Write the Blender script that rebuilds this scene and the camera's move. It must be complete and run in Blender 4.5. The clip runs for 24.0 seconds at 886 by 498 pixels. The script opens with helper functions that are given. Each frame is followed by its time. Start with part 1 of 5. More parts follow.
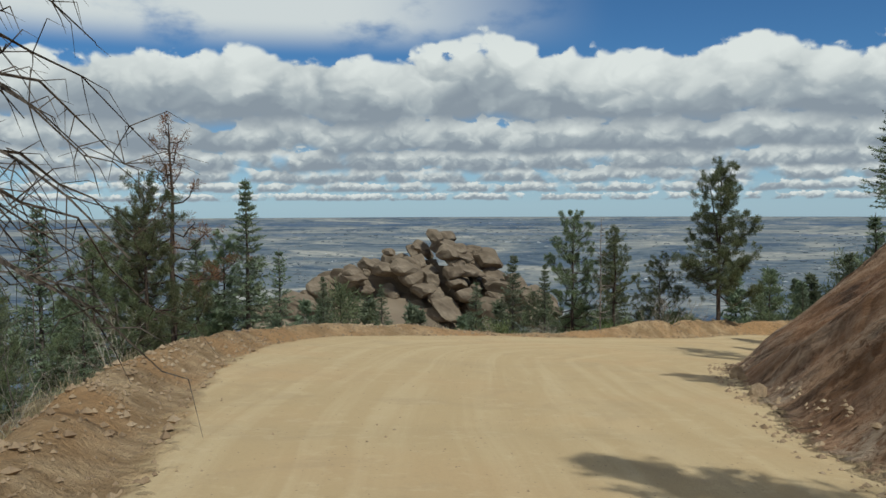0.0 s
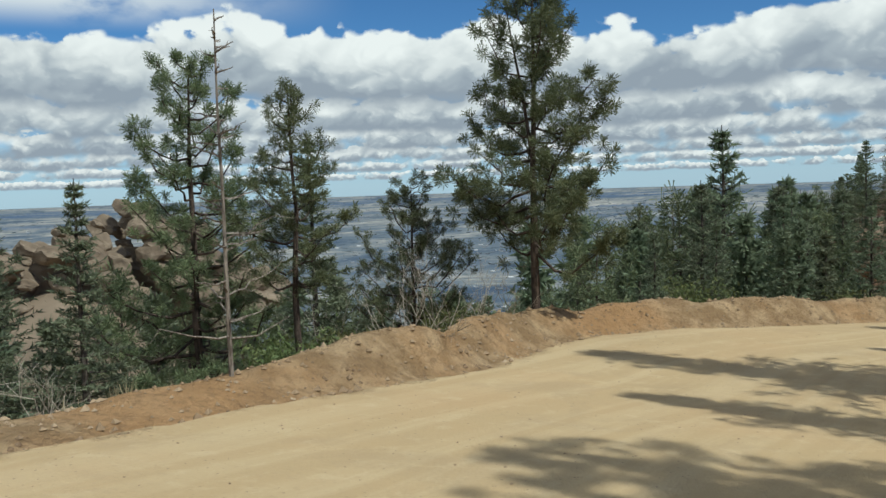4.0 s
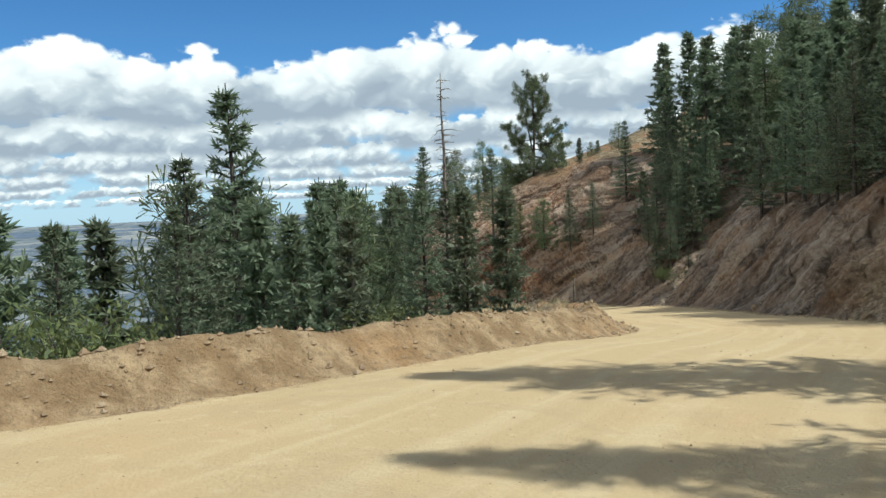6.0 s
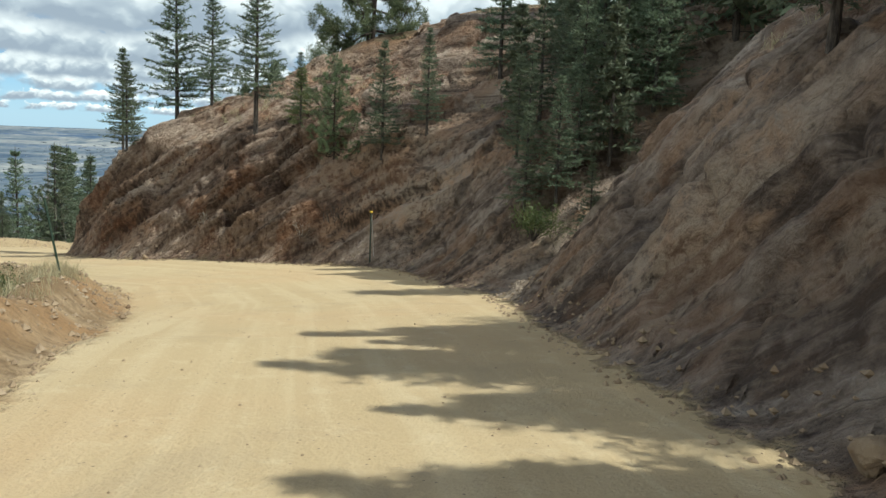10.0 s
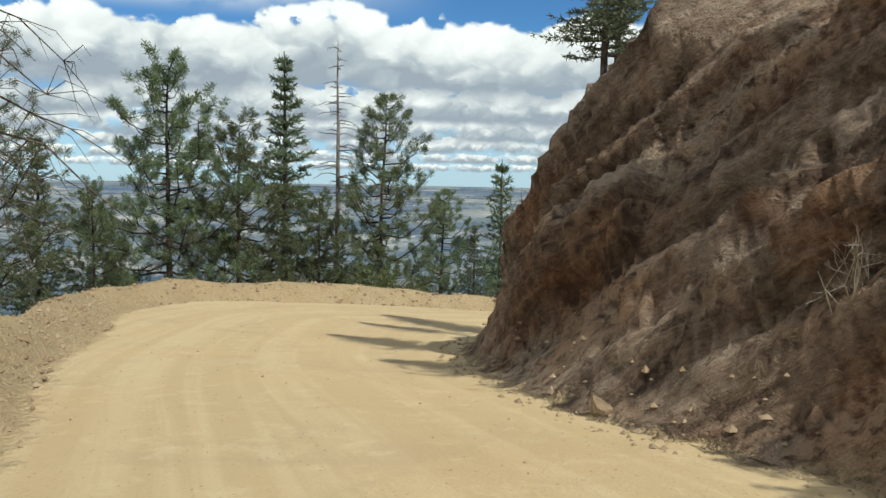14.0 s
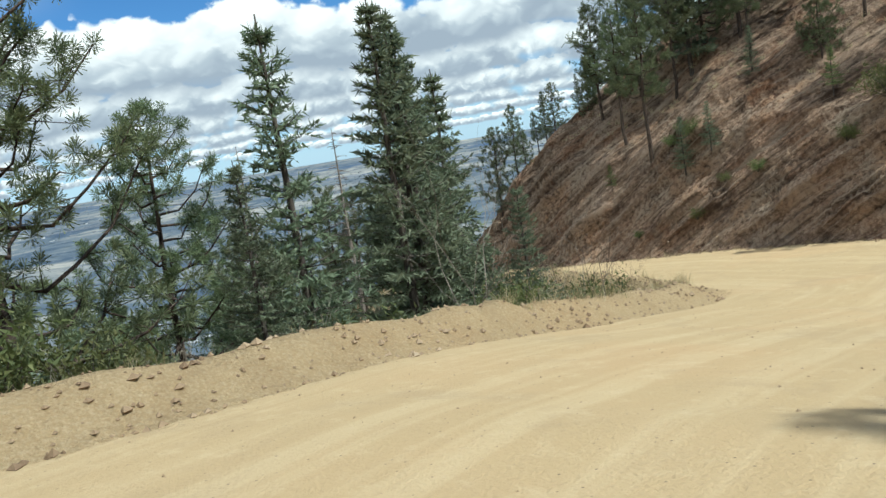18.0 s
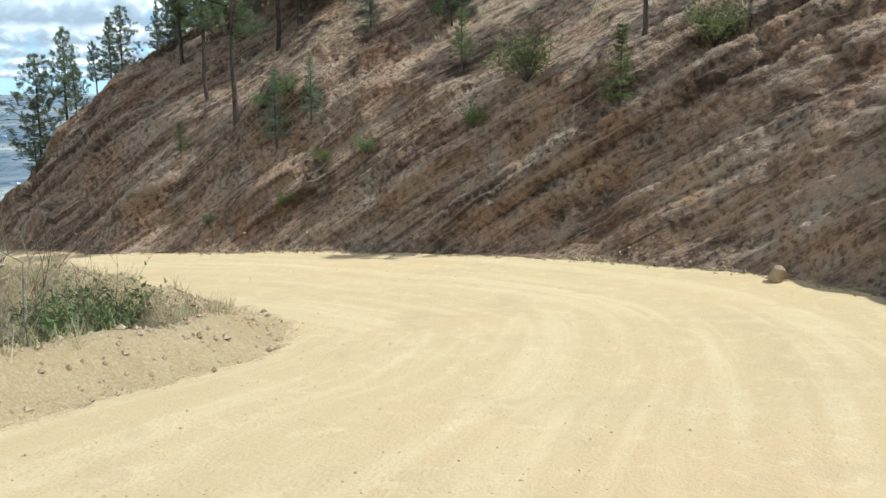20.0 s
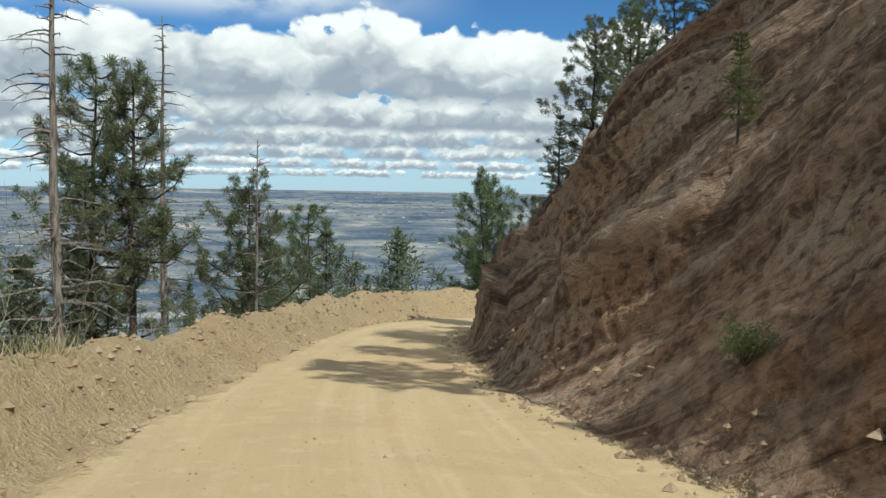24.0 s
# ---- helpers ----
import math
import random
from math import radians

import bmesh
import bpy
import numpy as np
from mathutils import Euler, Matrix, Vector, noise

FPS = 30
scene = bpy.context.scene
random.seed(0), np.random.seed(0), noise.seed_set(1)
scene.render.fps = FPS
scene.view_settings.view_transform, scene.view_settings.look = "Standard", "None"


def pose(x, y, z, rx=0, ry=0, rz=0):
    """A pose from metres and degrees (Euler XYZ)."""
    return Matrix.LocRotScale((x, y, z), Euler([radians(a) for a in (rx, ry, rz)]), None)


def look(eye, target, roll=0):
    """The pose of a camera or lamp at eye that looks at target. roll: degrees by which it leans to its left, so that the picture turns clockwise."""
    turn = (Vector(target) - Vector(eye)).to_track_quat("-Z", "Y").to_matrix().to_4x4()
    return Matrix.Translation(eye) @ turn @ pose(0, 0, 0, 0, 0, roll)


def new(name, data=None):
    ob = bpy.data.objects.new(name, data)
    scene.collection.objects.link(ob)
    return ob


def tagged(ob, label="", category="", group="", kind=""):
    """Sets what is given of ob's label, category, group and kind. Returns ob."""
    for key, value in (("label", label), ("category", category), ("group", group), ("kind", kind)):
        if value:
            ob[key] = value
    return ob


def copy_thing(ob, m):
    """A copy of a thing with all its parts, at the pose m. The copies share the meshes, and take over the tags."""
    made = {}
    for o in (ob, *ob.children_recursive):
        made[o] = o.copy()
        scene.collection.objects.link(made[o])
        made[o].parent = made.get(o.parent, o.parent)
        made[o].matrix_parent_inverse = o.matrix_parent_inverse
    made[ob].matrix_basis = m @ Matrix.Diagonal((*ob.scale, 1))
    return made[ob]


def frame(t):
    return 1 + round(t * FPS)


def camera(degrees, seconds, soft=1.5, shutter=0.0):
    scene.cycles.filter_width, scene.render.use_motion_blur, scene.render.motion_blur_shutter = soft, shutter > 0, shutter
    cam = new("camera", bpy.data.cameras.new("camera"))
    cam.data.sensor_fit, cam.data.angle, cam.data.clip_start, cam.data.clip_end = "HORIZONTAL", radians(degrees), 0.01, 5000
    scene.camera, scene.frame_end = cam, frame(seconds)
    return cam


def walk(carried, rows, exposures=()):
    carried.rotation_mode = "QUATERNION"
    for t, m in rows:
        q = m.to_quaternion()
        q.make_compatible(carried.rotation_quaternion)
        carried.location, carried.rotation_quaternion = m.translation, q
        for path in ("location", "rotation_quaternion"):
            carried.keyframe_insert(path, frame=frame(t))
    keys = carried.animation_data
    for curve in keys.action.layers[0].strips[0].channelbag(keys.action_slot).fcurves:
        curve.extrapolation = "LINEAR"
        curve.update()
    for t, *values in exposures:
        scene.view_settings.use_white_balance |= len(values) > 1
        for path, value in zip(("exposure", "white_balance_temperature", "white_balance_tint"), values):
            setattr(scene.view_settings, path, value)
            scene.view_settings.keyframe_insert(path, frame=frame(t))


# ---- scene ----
cam = camera(55.53, 24.0)
PATH = [
    (0.0, pose(-0.00, -0.00, 1.60, 87.06, 0.23, -0.28)),
    (0.5, pose(0.54, 3.39, 1.23, 88.94, 0.74, 1.05)),
    (1.0, pose(0.91, 6.81, 0.88, 89.22, 0.40, 0.27)),
    (1.5, pose(1.34, 10.21, 0.53, 88.21, -0.85, 1.29)),
    (3.5, pose(4.89, 21.96, -0.85, 86.24, 1.98, -9.67)),
    (4.0, pose(6.49, 24.37, -1.25, 85.49, 1.89, -16.79)),
    (4.5, pose(8.21, 26.75, -1.67, 85.42, 1.65, -21.96)),
    (5.0, pose(10.29, 29.10, -2.12, 86.03, 1.51, -27.23)),
    (5.5, pose(12.98, 31.41, -2.58, 86.82, 2.56, -36.51)),
    (6.0, pose(16.05, 33.76, -3.01, 86.49, 2.51, -44.22)),
    (6.5, pose(19.07, 35.67, -3.37, 86.61, 1.90, -51.86)),
    (7.0, pose(22.55, 37.17, -3.64, 86.22, 2.26, -60.62)),
    (7.5, pose(25.77, 38.67, -3.89, 84.76, 1.67, -64.67)),
    (8.0, pose(28.91, 40.09, -4.20, 84.01, -0.72, -65.13)),
    (8.5, pose(32.06, 41.58, -4.57, 83.12, -1.73, -62.29)),
    (9.0, pose(35.37, 43.27, -5.01, 82.42, -1.87, -57.92)),
    (9.5, pose(38.53, 45.18, -5.47, 82.24, -2.61, -52.67)),
    (11.5, pose(47.76, 54.54, -6.82, 81.33, -0.42, -35.78)),
    (12.0, pose(49.49, 57.20, -7.25, 80.75, -1.39, -30.75)),
    (12.5, pose(51.04, 59.81, -7.68, 81.38, -0.41, -24.34)),
    (13.0, pose(52.30, 62.71, -8.10, 83.45, -0.58, -19.60)),
    (13.5, pose(53.35, 65.82, -8.45, 84.81, -0.56, -14.50)),
    (14.0, pose(54.18, 68.77, -8.72, 85.09, -1.06, -10.57)),
    (14.5, pose(54.63, 71.60, -8.98, 85.35, 0.44, -8.19)),
    (15.0, pose(54.81, 74.32, -9.23, 85.70, 1.74, -6.63)),
    (15.5, pose(54.88, 76.81, -9.47, 86.33, 2.22, -6.14)),
    (16.0, pose(54.97, 79.25, -9.73, 86.22, 3.07, -6.87)),
    (16.5, pose(55.15, 81.70, -9.99, 85.13, 3.76, -8.54)),
    (17.0, pose(55.51, 84.03, -10.22, 83.35, 5.98, -14.15)),
    (17.5, pose(56.08, 86.15, -10.44, 81.39, 9.26, -23.36)),
    (18.0, pose(57.15, 88.13, -10.73, 82.19, 9.20, -32.25)),
    (18.5, pose(58.76, 89.95, -11.05, 82.57, 8.08, -41.17)),
    (19.0, pose(60.77, 91.58, -11.36, 81.05, 5.35, -48.78)),
    (19.5, pose(62.68, 92.81, -11.68, 79.68, 0.41, -56.60)),
    (21.5, pose(71.91, 96.91, -13.68, 77.72, -4.25, -52.19)),
    (22.0, pose(74.08, 98.59, -14.04, 78.30, -4.94, -42.99)),
    (22.5, pose(76.29, 100.70, -14.35, 79.39, -5.03, -34.35)),
    (23.0, pose(77.77, 102.95, -14.65, 81.31, -3.21, -24.83)),
    (23.5, pose(78.92, 105.56, -14.93, 83.32, -1.76, -16.77)),
    (24.0, pose(79.62, 108.39, -15.13, 85.58, -1.00, -8.37)),
]
EXPOSURE = [(0.0, -0.55), (1.5, -0.45), (4.0, -0.30), (5.0, 0.0), (6.0, 0.10), (8.0, 0.42), (9.5, 0.18), (12.0, 0.02), (14.0, -0.05), (16.0, -0.10), (17.0, 0.0),
            (19.0, 0.27), (21.5, 0.66), (22.0, 0.63), (22.5, 0.46), (23.0, 0.14), (24.0, -0.08)]
WARMTH = [(0, 6250), (5, 6150), (7, 5950), (9.5, 5980), (12, 6280), (14, 6350), (16, 6250), (18, 5980), (19, 5820), (21.5, 5500), (22.5, 5500), (23, 5700), (24, 6200)]
TINT = [(0, 1.5), (5, 0.5), (7, -1.5), (9.5, -1.5), (12, 0.5), (16, 0.5), (19, -1.8), (23, -1.5), (24, 0.5)]
walk(cam, PATH, [(t, stops, float(np.interp(t, *zip(*WARMTH))), float(np.interp(t, *zip(*TINT)))) for t, stops in EXPOSURE])

# ---------------------------------------------------------------- world and sun
SUN_ELEV, SUN_HEAD = 54.0, 142.0      # degrees; heading clockwise from +y


class Nodes:
    """Short hand for a node tree."""

    def __init__(self, tree):
        self.t = tree
        tree.nodes.clear()

    def add(self, kind, ins=None, **props):
        n = self.t.nodes.new(kind)
        for k, v in props.items():
            setattr(n, k, v)
        for k, v in (ins or {}).items():
            sock = n.inputs[k]
            if isinstance(v, bpy.types.NodeSocket):
                self.t.links.new(v, sock)
            else:
                sock.default_value = (*v, 1.0) if sock.type == "RGBA" and len(v) == 3 else v
        return n

    def m(self, op, a, b=0.0, c=0.0, clamp=False):
        n = self.add("ShaderNodeMath", {0: a, 1: b, 2: c}, operation=op, use_clamp=clamp)
        return n.outputs[0]

    def noise(self, vec, scale, detail=4.0, rough=0.55, dist=0.0):
        n = self.add("ShaderNodeTexNoise", {"Scale": scale, "Detail": detail, "Roughness": rough, "Distortion": dist})
        if vec is not None:
            self.t.links.new(vec, n.inputs["Vector"])
        return n.outputs["Fac"]

    def ramp(self, fac, stops, mode="LINEAR"):
        n = self.add("ShaderNodeValToRGB", {0: fac})
        el = n.color_ramp.elements
        n.color_ramp.interpolation = mode
        while len(el) < len(stops):
            el.new(0.5)
        for e, (pos, col) in zip(el, stops):
            e.position = pos
            e.color = (*col, 1) if len(col) == 3 else col
        return n.outputs[0]

    def smooth(self, x, lo, hi):
        n = self.add("ShaderNodeMapRange", {0: x, 1: lo, 2: hi}, interpolation_type="SMOOTHSTEP")
        return n.outputs[0]

    def mix(self, fac, a, b, blend="MIX"):
        n = self.add("ShaderNodeMix", data_type="RGBA", blend_type=blend)
        for k, v in ((0, fac), (6, a), (7, b)):
            if isinstance(v, bpy.types.NodeSocket):
                self.t.links.new(v, n.inputs[k])
            else:
                n.inputs[k].default_value = v if k == 0 else (*v, 1)
        return n.outputs[2]

    def xyz(self, x, y, z=0.0):
        return self.add("ShaderNodeCombineXYZ", {0: x, 1: y, 2: z}).outputs[0]


world = bpy.data.worlds.new("spring_sky")
scene.world = world
world.use_nodes = True
W = Nodes(world.node_tree)
sky = W.add("ShaderNodeTexSky", sky_type="NISHITA", sun_disc=False, sun_elevation=radians(SUN_ELEV),
            sun_rotation=radians(SUN_HEAD), altitude=2400, air_density=1.0, dust_density=0.3, ozone_density=3.0)
d = W.add("ShaderNodeSeparateXYZ", {0: W.add("ShaderNodeTexCoord").outputs["Generated"]})
el = W.m("DEGREES", W.m("ARCSINE", d.outputs[2]))            # degrees above the level
az = W.m("DEGREES", W.m("ARCTAN2", d.outputs[0], d.outputs[1]))
ELS = W.m("MULTIPLY", el, 0.1)
AZS = W.m("MULTIPLY", az, 0.1)
skyc = W.mix(0.10, (0, 0, 0), sky.outputs[0])
skyc = W.mix(1.0, skyc, (0.62, 0.95, 1.22), "MULTIPLY")
skyc = W.mix(W.m("MULTIPLY", W.smooth(el, 6.0, -0.5), 0.7), skyc, (0.62, 0.76, 0.91))


def cumulus(under, base, top, grain, seed, patch=0.0, rough=1.0):
    """A row of flat-based cumulus between two heights, in degrees, laid over the colour under it."""
    size = top - base
    a = W.m("ADD", W.m("MULTIPLY", AZS, grain), seed)
    e = W.m("MULTIPLY", ELS, grain * 1.35)
    edge = W.m("SUBTRACT", W.noise(W.xyz(a, e, seed), 2.6, 6.0, 0.52), 0.5)
    swell = W.m("SUBTRACT", W.noise(W.xyz(a, seed * 1.7), 0.9, 2.0, 0.5), 0.5)
    v = W.add("ShaderNodeTexVoronoi", {"Vector": W.xyz(W.m("MULTIPLY_ADD", edge, 0.5, a), W.m("MULTIPLY_ADD", edge, 0.5, e), seed), "Scale": 4.5,
                                       "Detail": 2.0, "Roughness": 0.5, "Smoothness": 0.8}, feature="SMOOTH_F1").outputs["Distance"]
    puff = W.m("SUBTRACT", 0.42, v)
    t = W.m("ADD", top + 0.12 * size, W.m("MULTIPLY", swell, size * 1.1))
    t = W.m("ADD", t, W.m("ADD", W.m("MULTIPLY", edge, size * 0.85 * rough), W.m("MULTIPLY", puff, size * 0.32)))
    floor_e = W.m("ADD", base, W.m("MULTIPLY", W.m("ADD", edge, swell), size * 0.45))
    dens = W.m("MULTIPLY", W.smooth(W.m("SUBTRACT", t, el), 0.0, 0.10 * size), W.smooth(W.m("SUBTRACT", el, floor_e), -0.08 * size, 0.20 * size))
    if patch:
        dens = W.m("MULTIPLY", dens, W.smooth(W.noise(W.xyz(a, e, seed + 4), 1.1, 3.0, 0.5), patch - 0.07, patch + 0.07))
    lit = W.m("DIVIDE", W.m("SUBTRACT", el, floor_e), size)
    lit = W.m("ADD", lit, W.m("ADD", W.m("MULTIPLY", puff, 0.55), W.m("MULTIPLY", edge, 0.75)))
    tone = W.ramp(lit, [(0.0, (0.42, 0.47, 0.55)), (0.20, (0.58, 0.63, 0.69)), (0.40, (0.92, 0.94, 0.95)), (0.68, (1.18, 1.18, 1.16))])
    return W.mix(dens, under, tone)


col = cumulus(skyc, 0.35, 0.85, 7.0, 6.2, 0.44)
col = cumulus(col, 0.9, 1.6, 5.0, 3.1, 0.42)
col = cumulus(col, 1.5, 2.6, 3.4, 8.7, 0.42)
col = cumulus(col, 2.2, 4.0, 2.4, 5.3, 0.36)
col = cumulus(col, 3.3, 6.0, 1.5, 1.9, 0.30)
col = cumulus(col, 5.0, 10.3, 0.85, 12.4, 0.0)
veil = W.noise(W.xyz(W.m("MULTIPLY", AZS, 0.7), W.m("MULTIPLY", ELS, 1.3)), 1.5, 6.0, 0.55)
veil = W.m("MULTIPLY", W.smooth(veil, 0.30, 0.50), W.m("MULTIPLY", W.smooth(el, 9.8, 12.2), W.smooth(az, 12.0, -7.0)))
col = W.mix(veil, col, (1.02, 1.04, 1.06))
W.add("ShaderNodeOutputWorld", {0: W.add("ShaderNodeBackground", {0: col, 1: 0.92}).outputs[0]})

sun = new("sun", bpy.data.lights.new("sun", "SUN"))
sun.data.energy, sun.data.angle, sun.data.color = 4.6, radians(0.53), (1.0, 0.965, 0.905)
sd = Vector((math.sin(radians(SUN_HEAD)) * math.cos(radians(SUN_ELEV)),
             math.cos(radians(SUN_HEAD)) * math.cos(radians(SUN_ELEV)), math.sin(radians(SUN_ELEV))))
sun.matrix_world = look(sd * 300, (0, 0, 0))


# ---------------------------------------------------------------- materials
def material(name):
    mat = bpy.data.materials.new(name)
    mat.use_nodes = True
    return mat, Nodes(mat.node_tree)


def finish(N, colour, rough=0.9, bump=None, strength=0.5, distance=0.05, spec=0.2):
    ins = {"Base Color": colour, "Roughness": rough, "Specular IOR Level": spec}
    b = N.add("ShaderNodeBsdfPrincipled", ins)
    if bump is not None:
        bn = N.add("ShaderNodeBump", {"Height": bump, "Strength": strength, "Distance": distance})
        N.t.links.new(bn.outputs[0], b.inputs["Normal"])
    N.add("ShaderNodeOutputMaterial", {0: b.outputs[0]})
    return b


def terrain_material():
    """Dirt road, spoil berm, cut rock and forest floor on one sheet; up and down carry the distances from the road's edges."""
    mat, N = material("mountain_ground")
    P = N.add("ShaderNodeTexCoord").outputs["Object"]
    up = N.add("ShaderNodeAttribute", attribute_name="up").outputs["Fac"]
    down = N.add("ShaderNodeAttribute", attribute_name="down").outputs["Fac"]
    run = N.add("ShaderNodeAttribute", attribute_name="along").outputs["Fac"]
    big, mid, fine = N.noise(P, 0.25, 3), N.noise(P, 1.6, 5, 0.6), N.noise(P, 22.0, 5, 0.65)
    # road: packed sandy gravel with wheel tracks along the way
    across = N.m("SUBTRACT", down, up)
    lane = N.noise(N.xyz(N.m("MULTIPLY", across, 0.8), N.m("MULTIPLY", run, 0.05)), 1.2, 5, 0.6, 0.6)
    road = N.mix(N.m("MULTIPLY", N.smooth(lane, 0.42, 0.66), 0.40), (0.465, 0.342, 0.190), (0.585, 0.462, 0.285))
    road = N.mix(N.m("MULTIPLY", N.smooth(big, 0.45, 0.7), 0.45), road, (0.50, 0.335, 0.18))
    road = N.mix(N.m("MULTIPLY", N.smooth(N.noise(P, 0.55, 7, 0.68, 0.7), 0.50, 0.66), 0.38), road, (0.385, 0.285, 0.170))
    road = N.mix(N.m("MULTIPLY", N.smooth(N.noise(P, 2.7, 6, 0.7, 0.3), 0.52, 0.68), 0.30), road, (0.60, 0.48, 0.305))
    road = N.mix(N.m("MULTIPLY", N.smooth(fine, 0.5, 0.8), 0.3), road, (0.30, 0.225, 0.14))
    grit = N.add("ShaderNodeTexVoronoi", {"Vector": P, "Scale": 9.0}).outputs["Distance"]
    road = N.mix(N.m("MULTIPLY", N.smooth(grit, 0.13, 0.05), N.smooth(mid, 0.44, 0.56)), road, (0.20, 0.15, 0.10))
    # berm: loose brown and orange spoil
    berm = N.mix(N.smooth(mid, 0.38, 0.66), (0.34, 0.225, 0.120), (0.56, 0.400, 0.235))
    berm = N.mix(N.m("MULTIPLY", N.smooth(big, 0.42, 0.60), 0.75), berm, (0.50, 0.29, 0.135))
    berm = N.mix(N.m("MULTIPLY", N.smooth(N.noise(P, 7.0, 6, 0.7), 0.48, 0.64), 0.42), berm, (0.19, 0.125, 0.075))
    berm = N.mix(N.m("MULTIPLY", N.smooth(run, 96.0, 112.0), N.m("MULTIPLY_ADD", mid, 0.5, 0.55)), berm, N.mix(N.smooth(fine, 0.4, 0.7), (0.50, 0.365, 0.200), (0.62, 0.485, 0.30)))
    # cut bank: red-brown rotten granite and soil in dipping beds
    bed = N.add("ShaderNodeAttribute", attribute_name="bed").outputs["Fac"]
    strike = N.add("ShaderNodeAttribute", attribute_name="strike").outputs["Fac"]
    block = N.add("ShaderNodeAttribute", attribute_name="tone").outputs["Fac"]
    q = N.xyz(N.m("MULTIPLY", strike, 0.5), N.m("MULTIPLY", bed, 2.6), N.m("MULTIPLY", up, 0.3))
    beds = N.noise(q, 1.6, 4, 0.62, 0.5)
    pits = N.noise(P, 5.5, 7, 0.68, 0.3)
    tone = N.m("ADD", N.m("MULTIPLY", beds, 0.55), N.m("MULTIPLY_ADD", block, 0.42, N.m("MULTIPLY_ADD", pits, 0.55, -0.26)))
    rock = N.ramp(tone, [(0.34, (0.066, 0.042, 0.030)), (0.45, (0.145, 0.094, 0.065)), (0.56, (0.245, 0.168, 0.118)), (0.70, (0.42, 0.315, 0.235))])
    rust = N.smooth(N.noise(P, 0.45, 5, 0.62, 0.4), 0.50, 0.62)
    rock = N.mix(N.m("MULTIPLY", rust, 0.60), rock, N.mix(N.smooth(pits, 0.4, 0.62), (0.17, 0.078, 0.042), (0.34, 0.175, 0.095)))
    nose = N.m("MULTIPLY", N.smooth(run, 78.0, 82.0), N.smooth(run, 112.0, 106.0))
    pale = N.ramp(tone, [(0.36, (0.105, 0.078, 0.060)), (0.47, (0.20, 0.152, 0.118)), (0.58, (0.30, 0.237, 0.188)), (0.72, (0.45, 0.37, 0.30))])
    pale = N.mix(N.m("MULTIPLY", rust, 0.45), pale, (0.34, 0.195, 0.110))
    rock = N.mix(N.m("MULTIPLY", nose, 0.9), rock, pale)
    talus = N.m("MULTIPLY", N.smooth(run, 68.0, 72.0), N.smooth(run, 81.0, 77.5))
    scree = N.mix(N.smooth(N.noise(P, 5.0, 6, 0.7), 0.42, 0.62), (0.24, 0.165, 0.10), (0.50, 0.39, 0.26))
    rock = N.mix(N.m("MULTIPLY", talus, N.smooth(N.m("ADD", up, N.m("MULTIPLY", mid, 2.0)), 4.6, 3.6)), rock, scree)
    first = N.m("MULTIPLY", N.smooth(run, 50.0, 40.0), N.smooth(N.noise(P, 0.5, 5, 0.6), 0.36, 0.56))
    rock = N.mix(N.m("MULTIPLY", first, 0.40), rock, (0.40, 0.205, 0.10))
    # last bank: tan lightened on this stretch, its sunlight put into the colour
    last_lit = N.m("MULTIPLY", N.m("MULTIPLY", N.smooth(run, 150.4, 154.4), N.smooth(run, 184.0, 172.0)), N.smooth(N.noise(P, 0.8, 5, 0.65), 0.42, 0.56))
    rock = N.mix(N.m("MULTIPLY", last_lit, 0.55), rock, N.mix(N.smooth(pits, 0.32, 0.66), (0.22, 0.140, 0.095), (0.54, 0.37, 0.255)))
    seam = N.noise(N.xyz(N.m("MULTIPLY", strike, 0.9), N.m("MULTIPLY", bed, 4.6), N.m("MULTIPLY", up, 0.6)), 1.2, 4, 0.62, 0.6)
    rock = N.mix(N.m("MULTIPLY", N.smooth(seam, 0.43, 0.33), 0.60), rock, (0.060, 0.042, 0.032))
    rock = N.mix(N.m("MULTIPLY", N.smooth(seam, 0.58, 0.70), 0.45), rock, (0.36, 0.275, 0.20))
    long_ = N.m("MULTIPLY_ADD", N.smooth(run, 144.0, 152.0), 0.5, N.m("MULTIPLY", N.smooth(run, 114.0, 120.0), 0.45))
    seam2 = N.noise(N.xyz(N.m("MULTIPLY", strike, 0.20), N.m("MULTIPLY", bed, 4.8), N.m("MULTIPLY", up, 0.25)), 1.3, 5, 0.62, 0.25)
    rock = N.mix(N.m("MULTIPLY", N.m("MULTIPLY", N.smooth(seam2, 0.47, 0.37), long_), 0.75), rock, (0.058, 0.039, 0.029))
    rock = N.mix(N.m("MULTIPLY", N.m("MULTIPLY", N.smooth(seam2, 0.55, 0.66), long_), 0.65), rock, (0.47, 0.365, 0.275))
    # pale ledge treads: the sun on them is put into the colour
    sunlit_c = N.mix(N.smooth(N.noise(P, 0.7, 4, 0.6), 0.42, 0.60), (0.50, 0.39, 0.285), (0.52, 0.33, 0.205))
    lit_fac = N.add("ShaderNodeAttribute", attribute_name="lit_tread").outputs["Fac"]
    rock = N.mix(N.m("MULTIPLY", N.m("MULTIPLY", lit_fac, N.smooth(pits, 0.36, 0.56)), 0.85), rock, sunlit_c)
    rock = N.mix(N.m("MULTIPLY", N.smooth(fine, 0.54, 0.78), 0.35), rock, (0.085, 0.056, 0.040))
    # forest floor: needles, dry grass, bare soil
    floor_c = N.mix(N.smooth(mid, 0.4, 0.62), (0.19, 0.14, 0.085), (0.36, 0.275, 0.165))
    floor_c = N.mix(N.m("MULTIPLY", N.smooth(big, 0.5, 0.62), 0.7), floor_c, (0.36, 0.20, 0.11))
